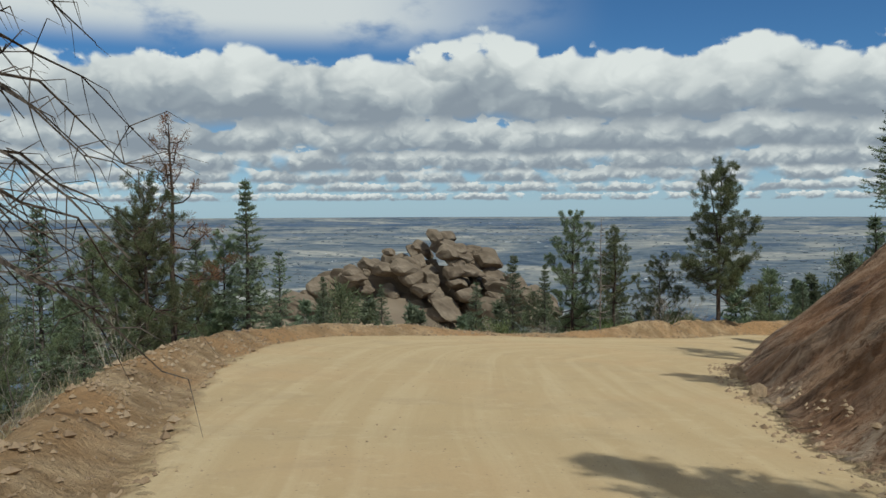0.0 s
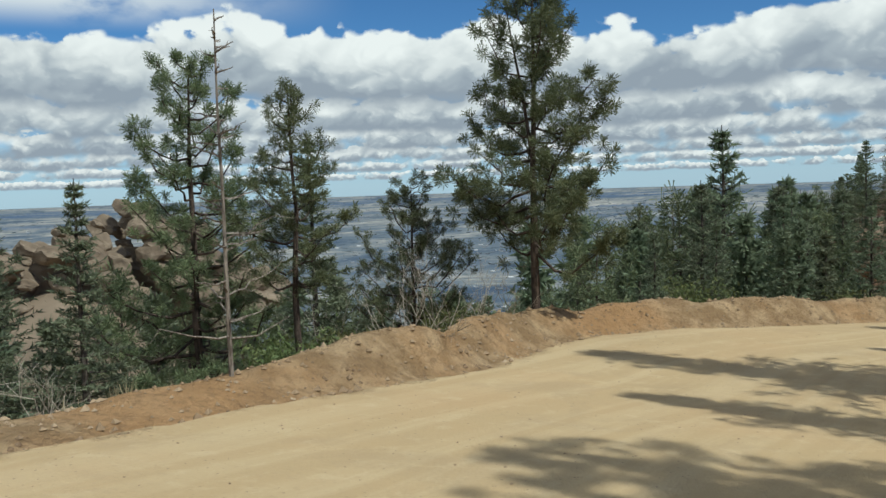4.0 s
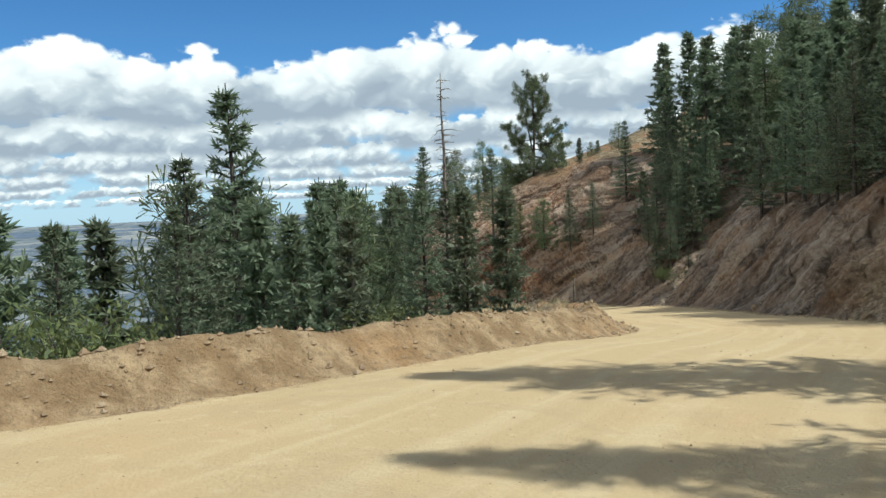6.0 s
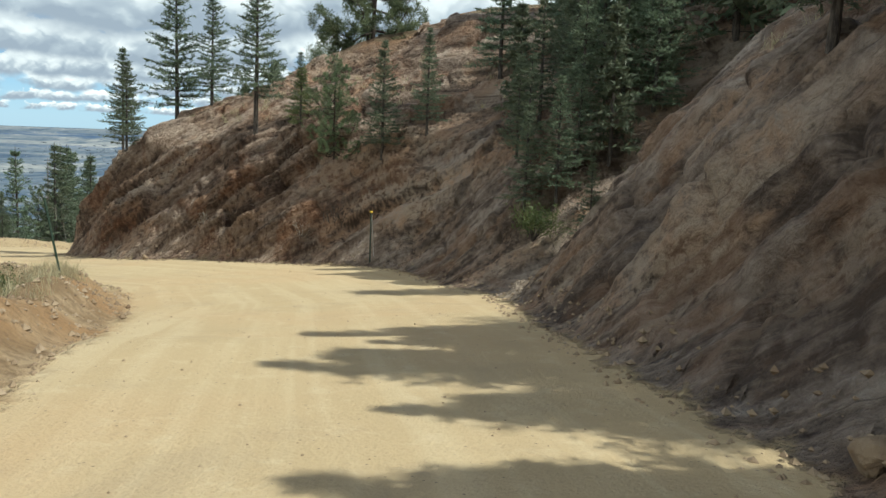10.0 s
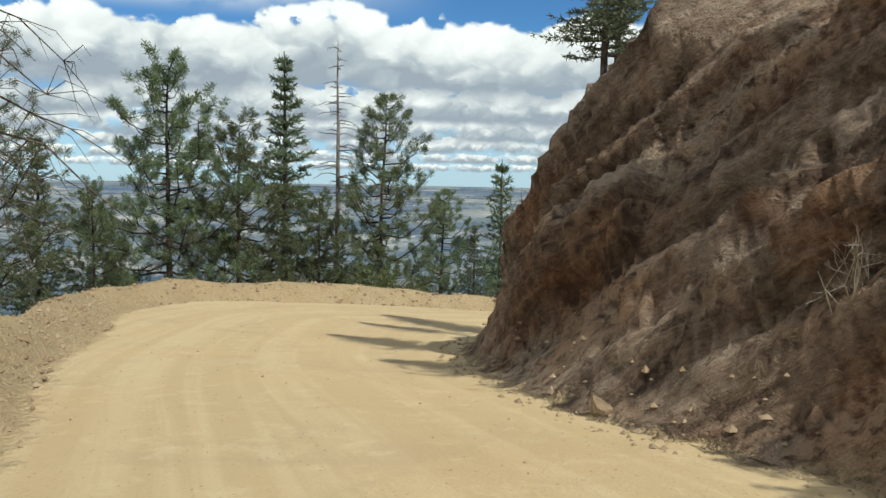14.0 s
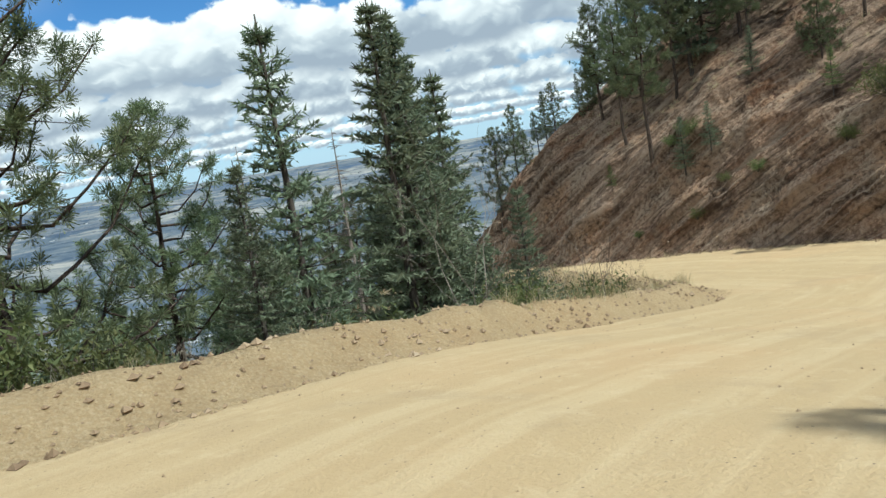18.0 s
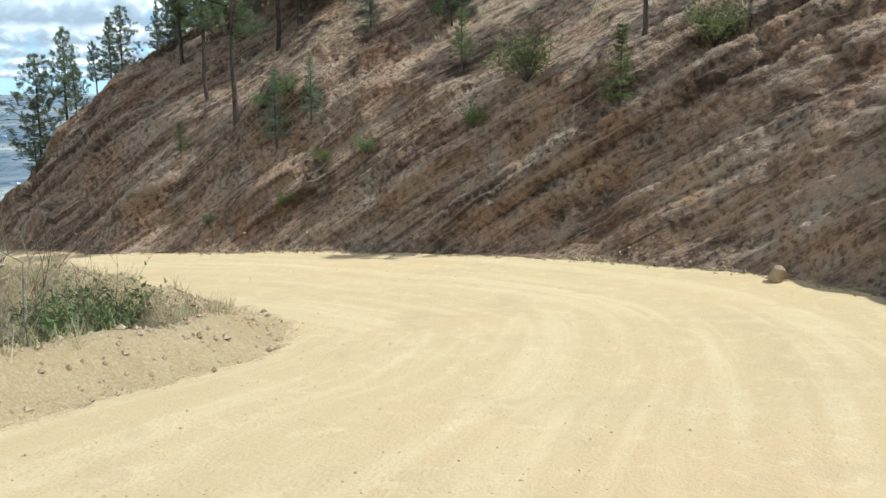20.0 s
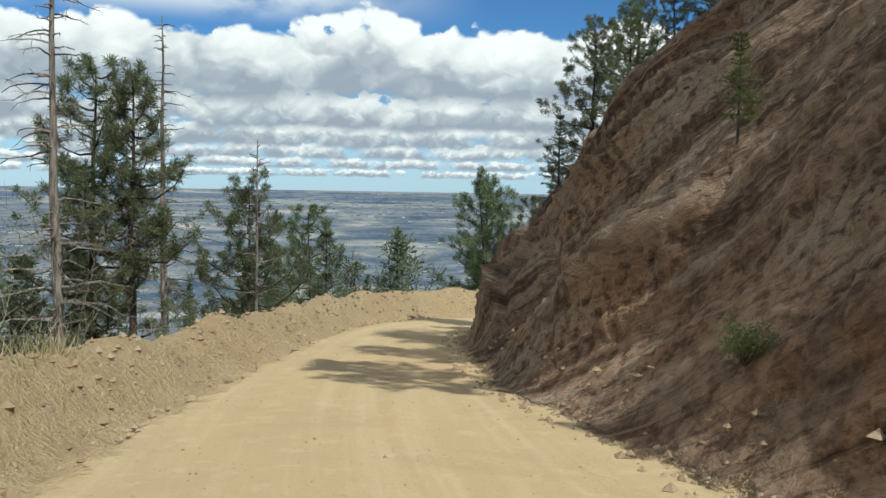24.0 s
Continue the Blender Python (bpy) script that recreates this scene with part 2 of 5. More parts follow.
    wob = N.m("MULTIPLY", N.m("SUBTRACT", N.noise(P, 2.3, 5, 0.65), 0.5), 1.1)
    k_up = N.smooth(N.m("ADD", up, wob), -0.18, 0.10)
    k_dn = N.smooth(N.m("ADD", down, wob), -0.25, 0.25)
    k_fl = N.m("MAXIMUM", N.smooth(N.m("ADD", up, N.m("MULTIPLY", wob, 5.0)), 10.0, 14.0), N.smooth(N.m("ADD", down, wob), 1.6, 2.5))
    c = N.mix(k_up, N.mix(k_dn, road, berm), rock)
    c = N.mix(k_fl, c, floor_c)
    rugged = N.m("ADD", N.m("MULTIPLY", N.m("ADD", beds, seam), 1.5), N.m("MULTIPLY_ADD", N.m("MULTIPLY", seam2, long_), 2.6, N.m("MULTIPLY", pits, 2.4)))
    h = N.m("ADD", N.m("MULTIPLY", fine, N.m("MULTIPLY_ADD", k_up, 0.7, 0.22)), N.m("MULTIPLY", rugged, k_up))
    h = N.m("ADD", h, N.m("MULTIPLY", mid, N.m("MULTIPLY_ADD", k_dn, 0.8, 0.25)))
    clod = N.noise(P, 9.0, 5, 0.72)
    h = N.m("ADD", h, N.m("MULTIPLY", N.m("MULTIPLY", clod, k_dn), 2.0))
    finish(N, c, 0.95, h, 0.85, 0.13, 0.12)
    return mat


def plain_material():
    """The far plain: prairie, town blocks and woods, with the blue haze of miles of air put into the colour."""
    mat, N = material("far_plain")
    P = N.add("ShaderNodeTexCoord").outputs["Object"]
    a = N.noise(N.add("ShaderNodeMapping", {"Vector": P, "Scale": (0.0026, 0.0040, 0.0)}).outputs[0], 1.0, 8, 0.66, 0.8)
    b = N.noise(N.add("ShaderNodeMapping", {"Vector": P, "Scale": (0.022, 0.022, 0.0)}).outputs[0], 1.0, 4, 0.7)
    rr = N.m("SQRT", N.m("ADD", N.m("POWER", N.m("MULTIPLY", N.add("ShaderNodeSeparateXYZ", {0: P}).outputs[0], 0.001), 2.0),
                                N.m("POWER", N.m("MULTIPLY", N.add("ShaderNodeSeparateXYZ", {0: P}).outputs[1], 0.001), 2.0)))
    # ground tones already tinted blue-grey with the haze of distance
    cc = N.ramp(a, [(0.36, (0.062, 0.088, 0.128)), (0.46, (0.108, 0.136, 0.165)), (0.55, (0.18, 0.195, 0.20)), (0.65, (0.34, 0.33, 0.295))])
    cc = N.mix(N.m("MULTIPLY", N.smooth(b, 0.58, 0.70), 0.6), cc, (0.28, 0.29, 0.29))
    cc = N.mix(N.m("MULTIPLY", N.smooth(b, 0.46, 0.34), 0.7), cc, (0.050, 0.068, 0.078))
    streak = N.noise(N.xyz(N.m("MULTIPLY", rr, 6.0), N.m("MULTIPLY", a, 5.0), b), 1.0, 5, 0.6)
    # far out: sunlit streaks, blue cloud shadow and haze are put into the colour
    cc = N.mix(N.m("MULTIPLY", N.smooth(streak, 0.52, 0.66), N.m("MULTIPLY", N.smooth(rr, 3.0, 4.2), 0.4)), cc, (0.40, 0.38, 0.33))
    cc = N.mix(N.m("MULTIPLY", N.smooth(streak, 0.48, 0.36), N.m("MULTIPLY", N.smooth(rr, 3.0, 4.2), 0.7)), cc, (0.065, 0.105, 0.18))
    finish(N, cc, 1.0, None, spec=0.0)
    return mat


def bark_material(name, a, b):
    mat, N = material(name)
    P = N.add("ShaderNodeTexCoord").outputs["Object"]
    v = N.noise(N.add("ShaderNodeMapping", {"Vector": P, "Scale": (9, 9, 1.8)}).outputs[0], 1.5, 5, 0.65)
    finish(N, N.mix(N.smooth(v, 0.38, 0.62), a, b), 0.95, v, 0.8, 0.04, 0.1)
    return mat


def leaf_material(name, a, b, c):
    """Needles: three tones that vary clump by clump."""
    mat, N = material(name)
    rnd = N.add("ShaderNodeNewGeometry").outputs["Random Per Island"]
    tree_rnd = N.add("ShaderNodeObjectInfo").outputs["Random"]
    cl = N.noise(N.add("ShaderNodeTexCoord").outputs["Object"], 1.1, 2)
    cc = N.mix(N.smooth(cl, 0.35, 0.65), a, b)
    cc = N.mix(N.m("MULTIPLY", N.smooth(rnd, 0.45, 1.0), 0.7), cc, c)
    hsv = N.add("ShaderNodeHueSaturation", {"Hue": N.m("MULTIPLY_ADD", tree_rnd, 0.05, 0.475), "Saturation": 0.95,
                                            "Value": N.m("MULTIPLY_ADD", tree_rnd, 0.5, 0.8), "Color": cc})
    d1 = N.add("ShaderNodeBsdfPrincipled", {"Base Color": hsv.outputs[0], "Roughness": 0.6, "Specular IOR Level": 0.25})
    t1 = N.add("ShaderNodeBsdfTranslucent", {"Color": hsv.outputs[0]})
    mx = N.add("ShaderNodeMixShader", {0: 0.35, 1: d1.outputs[0], 2: t1.outputs[0]})
    N.add("ShaderNodeOutputMaterial", {0: mx.outputs[0]})
    return mat


def rock_material(name, dark, mid_c, light):
    mat, N = material(name)
    P = N.add("ShaderNodeTexCoord").outputs["Object"]
    a, b = N.noise(P, 0.7, 6, 0.62, 0.4), N.noise(P, 6.0, 6, 0.65)
    r = N.add("ShaderNodeObjectInfo").outputs["Random"]
    c = N.ramp(a, [(0.32, dark), (0.5, mid_c), (0.68, light)])
    c = N.mix(N.m("MULTIPLY", N.smooth(b, 0.52, 0.75), 0.5), c, dark)
    c = N.mix(N.m("MULTIPLY", r, 0.25), c, light)
    finish(N, c, 0.93, N.m("ADD", a, N.m("MULTIPLY", b, 0.4)), 0.8, 0.15, 0.15)
    return mat


M_GROUND = terrain_material()
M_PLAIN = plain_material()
M_PINE_BARK = bark_material("pine_bark", (0.045, 0.036, 0.031), (0.115, 0.085, 0.068))
M_FIR_BARK = bark_material("fir_bark", (0.06, 0.05, 0.045), (0.14, 0.12, 0.10))
M_DEAD = bark_material("weathered_deadwood", (0.12, 0.10, 0.085), (0.30, 0.26, 0.22))
M_BROWN = bark_material("brown_deadwood", (0.055, 0.044, 0.036), (0.16, 0.13, 0.105))
M_PALE = bark_material("pale_twigs", (0.26, 0.22, 0.17), (0.46, 0.41, 0.34))
M_PINE = leaf_material("pine_needles", (0.105, 0.135, 0.066), (0.148, 0.178, 0.082), (0.245, 0.262, 0.135))
M_FIR = leaf_material("fir_needles", (0.116, 0.150, 0.088), (0.162, 0.196, 0.115), (0.25, 0.28, 0.175))
M_RUST = leaf_material("rusty_needles", (0.20, 0.085, 0.035), (0.16, 0.10, 0.05), (0.30, 0.16, 0.09))
M_SHRUB = leaf_material("juniper_leaf", (0.095, 0.125, 0.042), (0.145, 0.17, 0.055), (0.24, 0.25, 0.10))
M_STRAW = leaf_material("dry_grass_blade", (0.36, 0.29, 0.16), (0.46, 0.38, 0.22), (0.56, 0.48, 0.31))
M_GRANITE = rock_material("outcrop_granite", (0.060, 0.046, 0.034), (0.165, 0.125, 0.088), (0.34, 0.275, 0.20))
M_STONE = rock_material("spoil_stone", (0.17, 0.11, 0.068), (0.31, 0.22, 0.135), (0.43, 0.33, 0.225))


# ---------------------------------------------------------------- lie of the land
def spline(pts, step=0.5):
    """An even chain of points on a smooth curve through pts."""
    p = np.array([2 * np.array(pts[0]) - pts[1], *pts, 2 * np.array(pts[-1]) - pts[-2]], float)
    out = []
    for i in range(1, len(p) - 2):
        k = max(2, int(np.linalg.norm(p[i + 1] - p[i]) / step))
        k = min(k, 60)
        t = np.linspace(0, 1, k, endpoint=False)[:, None]
        out.append(0.5 * (2 * p[i] + (p[i + 1] - p[i - 1]) * t + (2 * p[i - 1] - 5 * p[i] + 4 * p[i + 1] - p[i + 2]) * t ** 2
                          + (3 * p[i] - p[i - 1] - 3 * p[i + 1] + p[i + 2]) * t ** 3))
    return np.concatenate(out + [p[-2:-1]])


UPHILL_A = [(4.2, -14), (4.0, 0), (3.9, 7.5), (4.6, 11), (5.8, 15.5), (6.8, 19.6), (8.5, 23), (12, 26.8), (17, 30.5),
            (23, 34), (28, 36.4), (33, 38), (36.2, 38.9), (39.5, 40), (41.5, 42), (43.6, 44.8), (45.3, 47.3), (47.3, 49.3), (49.2, 51.6)]
UPHILL_B = [(52, 54.7), (55.6, 58.2), (57.2, 61), (58.8, 63.8), (59.8, 66.9), (59.3, 69), (58.6, 71.2), (58.2, 73.4), (57.5, 75.5),
            (57.1, 77.8), (57.0, 80), (57.15, 82.1), (57.7, 84.3), (59.2, 87), (61.8, 89.2), (66, 90.6), (71, 91.8), (76, 92.8), (80, 94.2)]
UPHILL_C = [(82.5, 96.3), (83.4, 98.3), (83.9, 101.9), (83.8, 105.5), (83.4, 109), (82.95, 112), (82.4, 116), (82.2, 120), (82.5, 124),
            (83.2, 128), (85.5, 131), (90, 133), (98, 134)]
DOWN_A = [(-2.6, -14), (-2.5, 0), (-2.5, 6.2), (-2.9, 8.5), (-3.8, 13), (-4.4, 17.3), (-4.7, 21.5), (-4.2, 24.5),
          (-2.5, 27), (0.5, 29), (3.3, 31.4), (5.3, 33.2), (7.1, 34.8), (9.6, 36.6), (11.3, 37.8), (12.8, 39.6), (15, 41.7), (17.8, 42.8), (20.1, 43)]
DOWN_B = [(24.4, 43.6), (27.3, 44.1), (29.2, 44.5), (31.3, 44.7), (34.3, 45.8), (36.7, 47.4), (41.4, 51.2), (44.3, 55), (47, 58.8), (49.5, 63),
          (51.2, 66.7), (52, 70), (52.1, 73.5), (51.9, 76.3), (51.3, 79), (50.8, 82), (50.6, 86.3), (50.2, 89.5), (50.6, 92), (51.7, 93.9)]
DOWN_C = [(53.3, 95.2), (55.2, 96), (57.7, 96.5), (60.4, 97.4), (63, 98.5), (66, 99.8), (70.4, 101.3), (72.9, 102.0), (74.8, 103.4), (75.9, 105.4),
          (76.5, 107.6), (77.0, 110.4), (77.5, 113.5), (77.9, 117), (78.4, 120), (79, 123.2), (80.1, 128), (81.6, 132), (84.5, 135.5), (90, 137.5),
          (98, 138.5)]
EDGE_UP = np.vstack([(5.5, -6000), spline(UPHILL_A + UPHILL_B + UPHILL_C), (6000, 134)])
EDGE_DN = np.vstack([(-3.5, -6000), spline(DOWN_A + DOWN_B + DOWN_C), (6000, 138.5)])
# crown of the road: height along the way, dropping steadily
WAY = np.array([m.translation[:] for _, m in PATH])
WAY = np.vstack([WAY[0] + (0, -14, 1.4), WAY[0] + (0, -7, 0.7), WAY, WAY[-1] + (0.9, 6, -0.6), WAY[-1] + (1.4, 12, -1.2), WAY[-1] + (2.5, 19, -1.9),
                 WAY[-1] + (5.5, 25.5, -2.7), WAY[-1] + (12, 28, -3.4), WAY[-1] + (20, 28, -4.2)])
WAY = spline([tuple(w) for w in WAY], 1.1)
EYE_H = 1.6


def along(px, py, chain, chunk=20000):
    """Signed distance from a chain (positive on its right), its nearest point and how far along that lies."""
    a, b = chain[:-1], chain[1:]
    ab = b - a
    ll = (ab ** 2).sum(1)
    start = np.concatenate([[0], np.cumsum(np.sqrt(ll))]) - math.sqrt(ll[0])
    coarse = np.unique(np.concatenate([np.arange(1, len(chain) - 1, 6), [len(chain) - 2]]))
    win = np.arange(-9, 9)
    dist, nx, ny, ss = (np.empty(len(px)) for _ in range(4))
    for i in range(0, len(px), chunk):
        q = np.stack([px[i:i + chunk], py[i:i + chunk]], 1)
        c0 = ((q[:, None, 0] - chain[coarse, 0]) ** 2 + (q[:, None, 1] - chain[coarse, 1]) ** 2).argmin(1)
        seg = np.clip(coarse[c0][:, None] + win, 0, len(a) - 1)
        sa, sab = a[seg], ab[seg]
        v = q[:, None] - sa
        t = np.clip((v * sab).sum(2) / ll[seg], 0, 1)
        c = sa + t[..., None] * sab
        dd = ((q[:, None] - c) ** 2).sum(2)
        k = dd.argmin(1)
        r = np.arange(len(k))
        kk = seg[r, k]
        v = q - c[r, k]
        side = np.sign(ab[kk, 1] * v[:, 0] - ab[kk, 0] * v[:, 1])
        dist[i:i + chunk] = np.sqrt(dd[r, k]) * np.where(side == 0, 1, side)
        nx[i:i + chunk], ny[i:i + chunk] = c[r, k, 0], c[r, k, 1]
        ss[i:i + chunk] = start[kk] + t[r, k] * np.sqrt(ll[kk])
    return dist, nx, ny, ss


def road_z(px, py, chunk=8000):
    z = np.empty(len(px))
    for i in range(0, len(px), chunk):
        d2 = (px[i:i + chunk, None] - WAY[:, 0]) ** 2 + (py[i:i + chunk, None] - WAY[:, 1]) ** 2
        w = 1.0 / (d2 + 2.0) ** 3
        z[i:i + chunk] = (w * (WAY[:, 2] - EYE_H)).sum(1) / w.sum(1)
    return z


def waves(x, y, seed, scale, octaves=4, gain=0.55):
    """Cheap smooth noise, about -1 to 1."""
    rng = np.random.default_rng(seed)
    out, amp, tot = np.zeros_like(x), 1.0, 0.0
    for o in range(octaves):
        for _ in range(5):
            a, ph = rng.uniform(0, math.tau, 2)
            f = scale * rng.uniform(0.7, 1.4) * 2 ** o
            out += amp * np.sin((x * math.cos(a) + y * math.sin(a)) * f + ph + 1.3 * np.sin((x * math.sin(a) - y * math.cos(a)) * f * 0.6 + ph * 2))
        tot += amp * 2.2
        amp *= gain
    return out / tot


def land(px, py, detail=True):
    """Height of the ground, with the distances past the uphill and downhill edges and along the way."""
    up, ux, uy, s = along(px, py, EDGE_UP)
    dn, lx, ly, s2 = along(px, py, EDGE_DN)
    dn = -dn
    z = road_z(px, py)
    # uphill: cut face, then the wooded hillside
    zu = road_z(ux, uy)
    d = np.maximum(up, 0)
    n1, n2 = waves(px, py, 1, 0.12, 3), waves(px, py, 2, 0.5, 4)
    steep = np.where(uy < 27, 0.95, np.where(uy < 45, 1.30, np.where(uy < 60, 1.42, np.where(uy < 90, np.interp(uy, (76, 82, 87, 90), (1.62, 2.1, 2.1, 1.6)), np.interp(uy, (90, 97), (1.5, 1.66)))))) * (1 + 0.10 * n1)
    rise = np.where(uy < 27, 5.0, np.where(uy < 60, 3.9, np.where(uy < 72, 4.6, np.where(uy < 90, 4.7, 4.5)))) + 0.6 * n1
    steep = steep * (1 - 0.45 * np.exp(-((ux - 40.2) / 2.4) ** 2) * (uy < 45))
    lean = np.where(uy < 60, 0.60, np.where(uy < 72, 0.62, np.where(uy < 92, 0.46, 0.66)))
    brk = d - rise / steep
    cut = np.where(brk < 0, d * steep, rise + np.minimum(brk, 12) * lean + np.maximum(brk - 12, 0) * 0.40)
    gl, gc = (px - 56.2) * 0.83 - (py - 59.8) * 0.56, (px - 56.2) * 0.56 + (py - 59.8) * 0.83
    gully = 0.80 * np.exp(-(gc / (1.7 + 0.10 * np.maximum(gl, 0))) ** 2) * np.clip((gl + 3) / 3, 0, 1) * np.clip(1 - gl / 26, 0, 1)
    cut = cut * (1 - gully)
    cut = np.minimum(cut, 40 + 0.02 * d)
    crest = np.clip((uy - 56) / 4, 0, 1) * np.clip((92 - uy) / 5, 0, 1)
    top = -1.9 - zu + 0.7 * n1 + 0.05 * d
    over = np.maximum(cut - top, 0)
    cut = cut - crest * (over - 2.2 * (1 - np.exp(-over / 6)))
    toe = 1 - np.exp(-d / 0.30)
    z = np.where(up > 0, zu + cut * toe + n2 * 0.25 * np.clip(d, 0, 1), z)
    # downhill: berm of spoil, then the fall of the mountain
    zl = road_z(lx, ly)
    e = np.maximum(dn, 0)
    lump = 1 + 0.16 * waves(px, py, 3, 1.3, 3) + 0.16 * waves(px, py, 4, 0.3, 2)
    tall = np.where((ly > 84) & (ly < 101) & (lx < 66), 0.47, np.where(ly < 60, np.interp(lx, (-5, 0, 3, 6, 9.5, 45), (0.42, 0.16, 0.0, 0.04, 0.58, 0.62)), np.where(ly > 100, np.interp(ly, (101, 106, 110), (0.45, 0.5, 0.68)), 0.58)))
    berm = tall * lump * np.exp(-((e - 1.15) / 0.62) ** 2) - 0.10 * np.exp(-((e - 0.2) / 0.4) ** 2)
    fall = np.where(e < 1.4, 0, (e - 1.4) * 0.46) + 0.25 * n2 * np.clip(e - 1, 0, 2)
    fall = np.maximum(-berm, -berm + fall)
    z = np.where((dn > 0) & (up <= 0), zl - fall, z)
    if detail:
        inside = (up < 0) & (dn < 0)
        z = z + np.where(inside, 0.025 * waves(px, py, 5, 0.9, 3), 0)
        z = z + np.where(tall < 0.5, 0.035, 0.08) * waves(px, py, 6, 2.2, 2, 0.7) * np.clip(dn + 0.2, 0, 0.8) * (up < 0)
    return z, up, dn, s


def ground_at(x, y):
    return float(land(np.array([float(x)]), np.array([float(y)]))[0][0])


def grid_mesh(name, X, Y, Z, keep=None):
    """A sheet over a grid of corners; keep tells which cells stand."""
    ny, nx = X.shape
    idx = np.arange(nx * ny).reshape(ny, nx)
    quads = np.stack([idx[:-1, :-1], idx[:-1, 1:], idx[1:, 1:], idx[1:, :-1]], -1).reshape(-1, 4)
    if keep is not None:
        quads = quads[keep.reshape(-1)]
    used, inv = np.unique(quads, return_inverse=True)
    co = np.stack([X.ravel(), Y.ravel(), Z.ravel()], 1)[used]
    me = bpy.data.meshes.new(name)
    quads = inv.reshape(-1, 4)
    me.vertices.add(len(co))
    me.vertices.foreach_set("co", co.astype(np.float32).ravel())
    me.loops.add(quads.size)
    me.loops.foreach_set("vertex_index", quads.astype(np.int32).ravel())
    me.polygons.add(len(quads))
    me.polygons.foreach_set("loop_start", np.arange(0, quads.size, 4, dtype=np.int32))
    me.update(calc_edges=True)
    me.polygons.foreach_set("use_smooth", np.ones(len(quads), dtype=bool))
    return me, used


def attach(me, **values):
    for k, v in values.items():
        me.attributes.new(k, "FLOAT", "POINT").data.foreach_set("value", v.astype(np.float32))


def beds(px, py, pz, s):
    """Where a point lies across and along the dipping beds of the cut face."""
    tilt = np.radians(np.where((s > 75) & (s < 106), 52.0, 34.0))
    rel = pz - road_z(px, py)
    return rel * np.cos(tilt) + s * np.sin(tilt), s * np.cos(tilt) - rel * np.sin(tilt)


def chance(i, j, seed):
    """A repeatable number between 0 and 1 for each cell."""
    return np.abs(np.sin(i * 12.9898 + j * 78.233 + seed * 37.719) * 43758.5453) % 1.0


def grain(x, y, seed, octaves=4, gain=0.5):
    """Value noise, about -0.5 to 0.5."""
    out, amp, tot = np.zeros_like(x), 1.0, 0.0
    for o in range(octaves):
        i, j = np.floor(x), np.floor(y)
        u, v = x - i, y - j
        u, v = u * u * (3 - 2 * u), v * v * (3 - 2 * v)
        n0 = chance(i, j, seed + o) * (1 - u) + chance(i + 1, j, seed + o) * u
        n1 = chance(i, j + 1, seed + o) * (1 - u) + chance(i + 1, j + 1, seed + o) * u
        out += amp * (n0 * (1 - v) + n1 * v - 0.5)
        tot += amp
        amp *= gain
        x, y = x * 2.03 + 17.3, y * 2.03 + 5.9
    return out / tot


def ledges(b, c, thick, long, seed, drop=0.2):
    """Broken beds: each block leans out towards its upper lip, where a narrow tread steps back. Returns the step, the block's own offset and the joints."""
    w = b / thick
    i = np.floor(w)
    u = w - i
    cc = c / long + 5.0 * chance(i, i * 0, seed)
    j = np.floor(cc)
    v = cc - j
    lip = np.where(u < 1 - drop, u / (1 - drop), (1 - u) / drop)
    joint = np.clip(1 - np.minimum(v, 1 - v) * long / (0.10 * thick + 0.03), 0, 1)
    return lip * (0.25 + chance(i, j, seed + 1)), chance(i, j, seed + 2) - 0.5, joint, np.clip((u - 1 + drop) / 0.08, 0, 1)


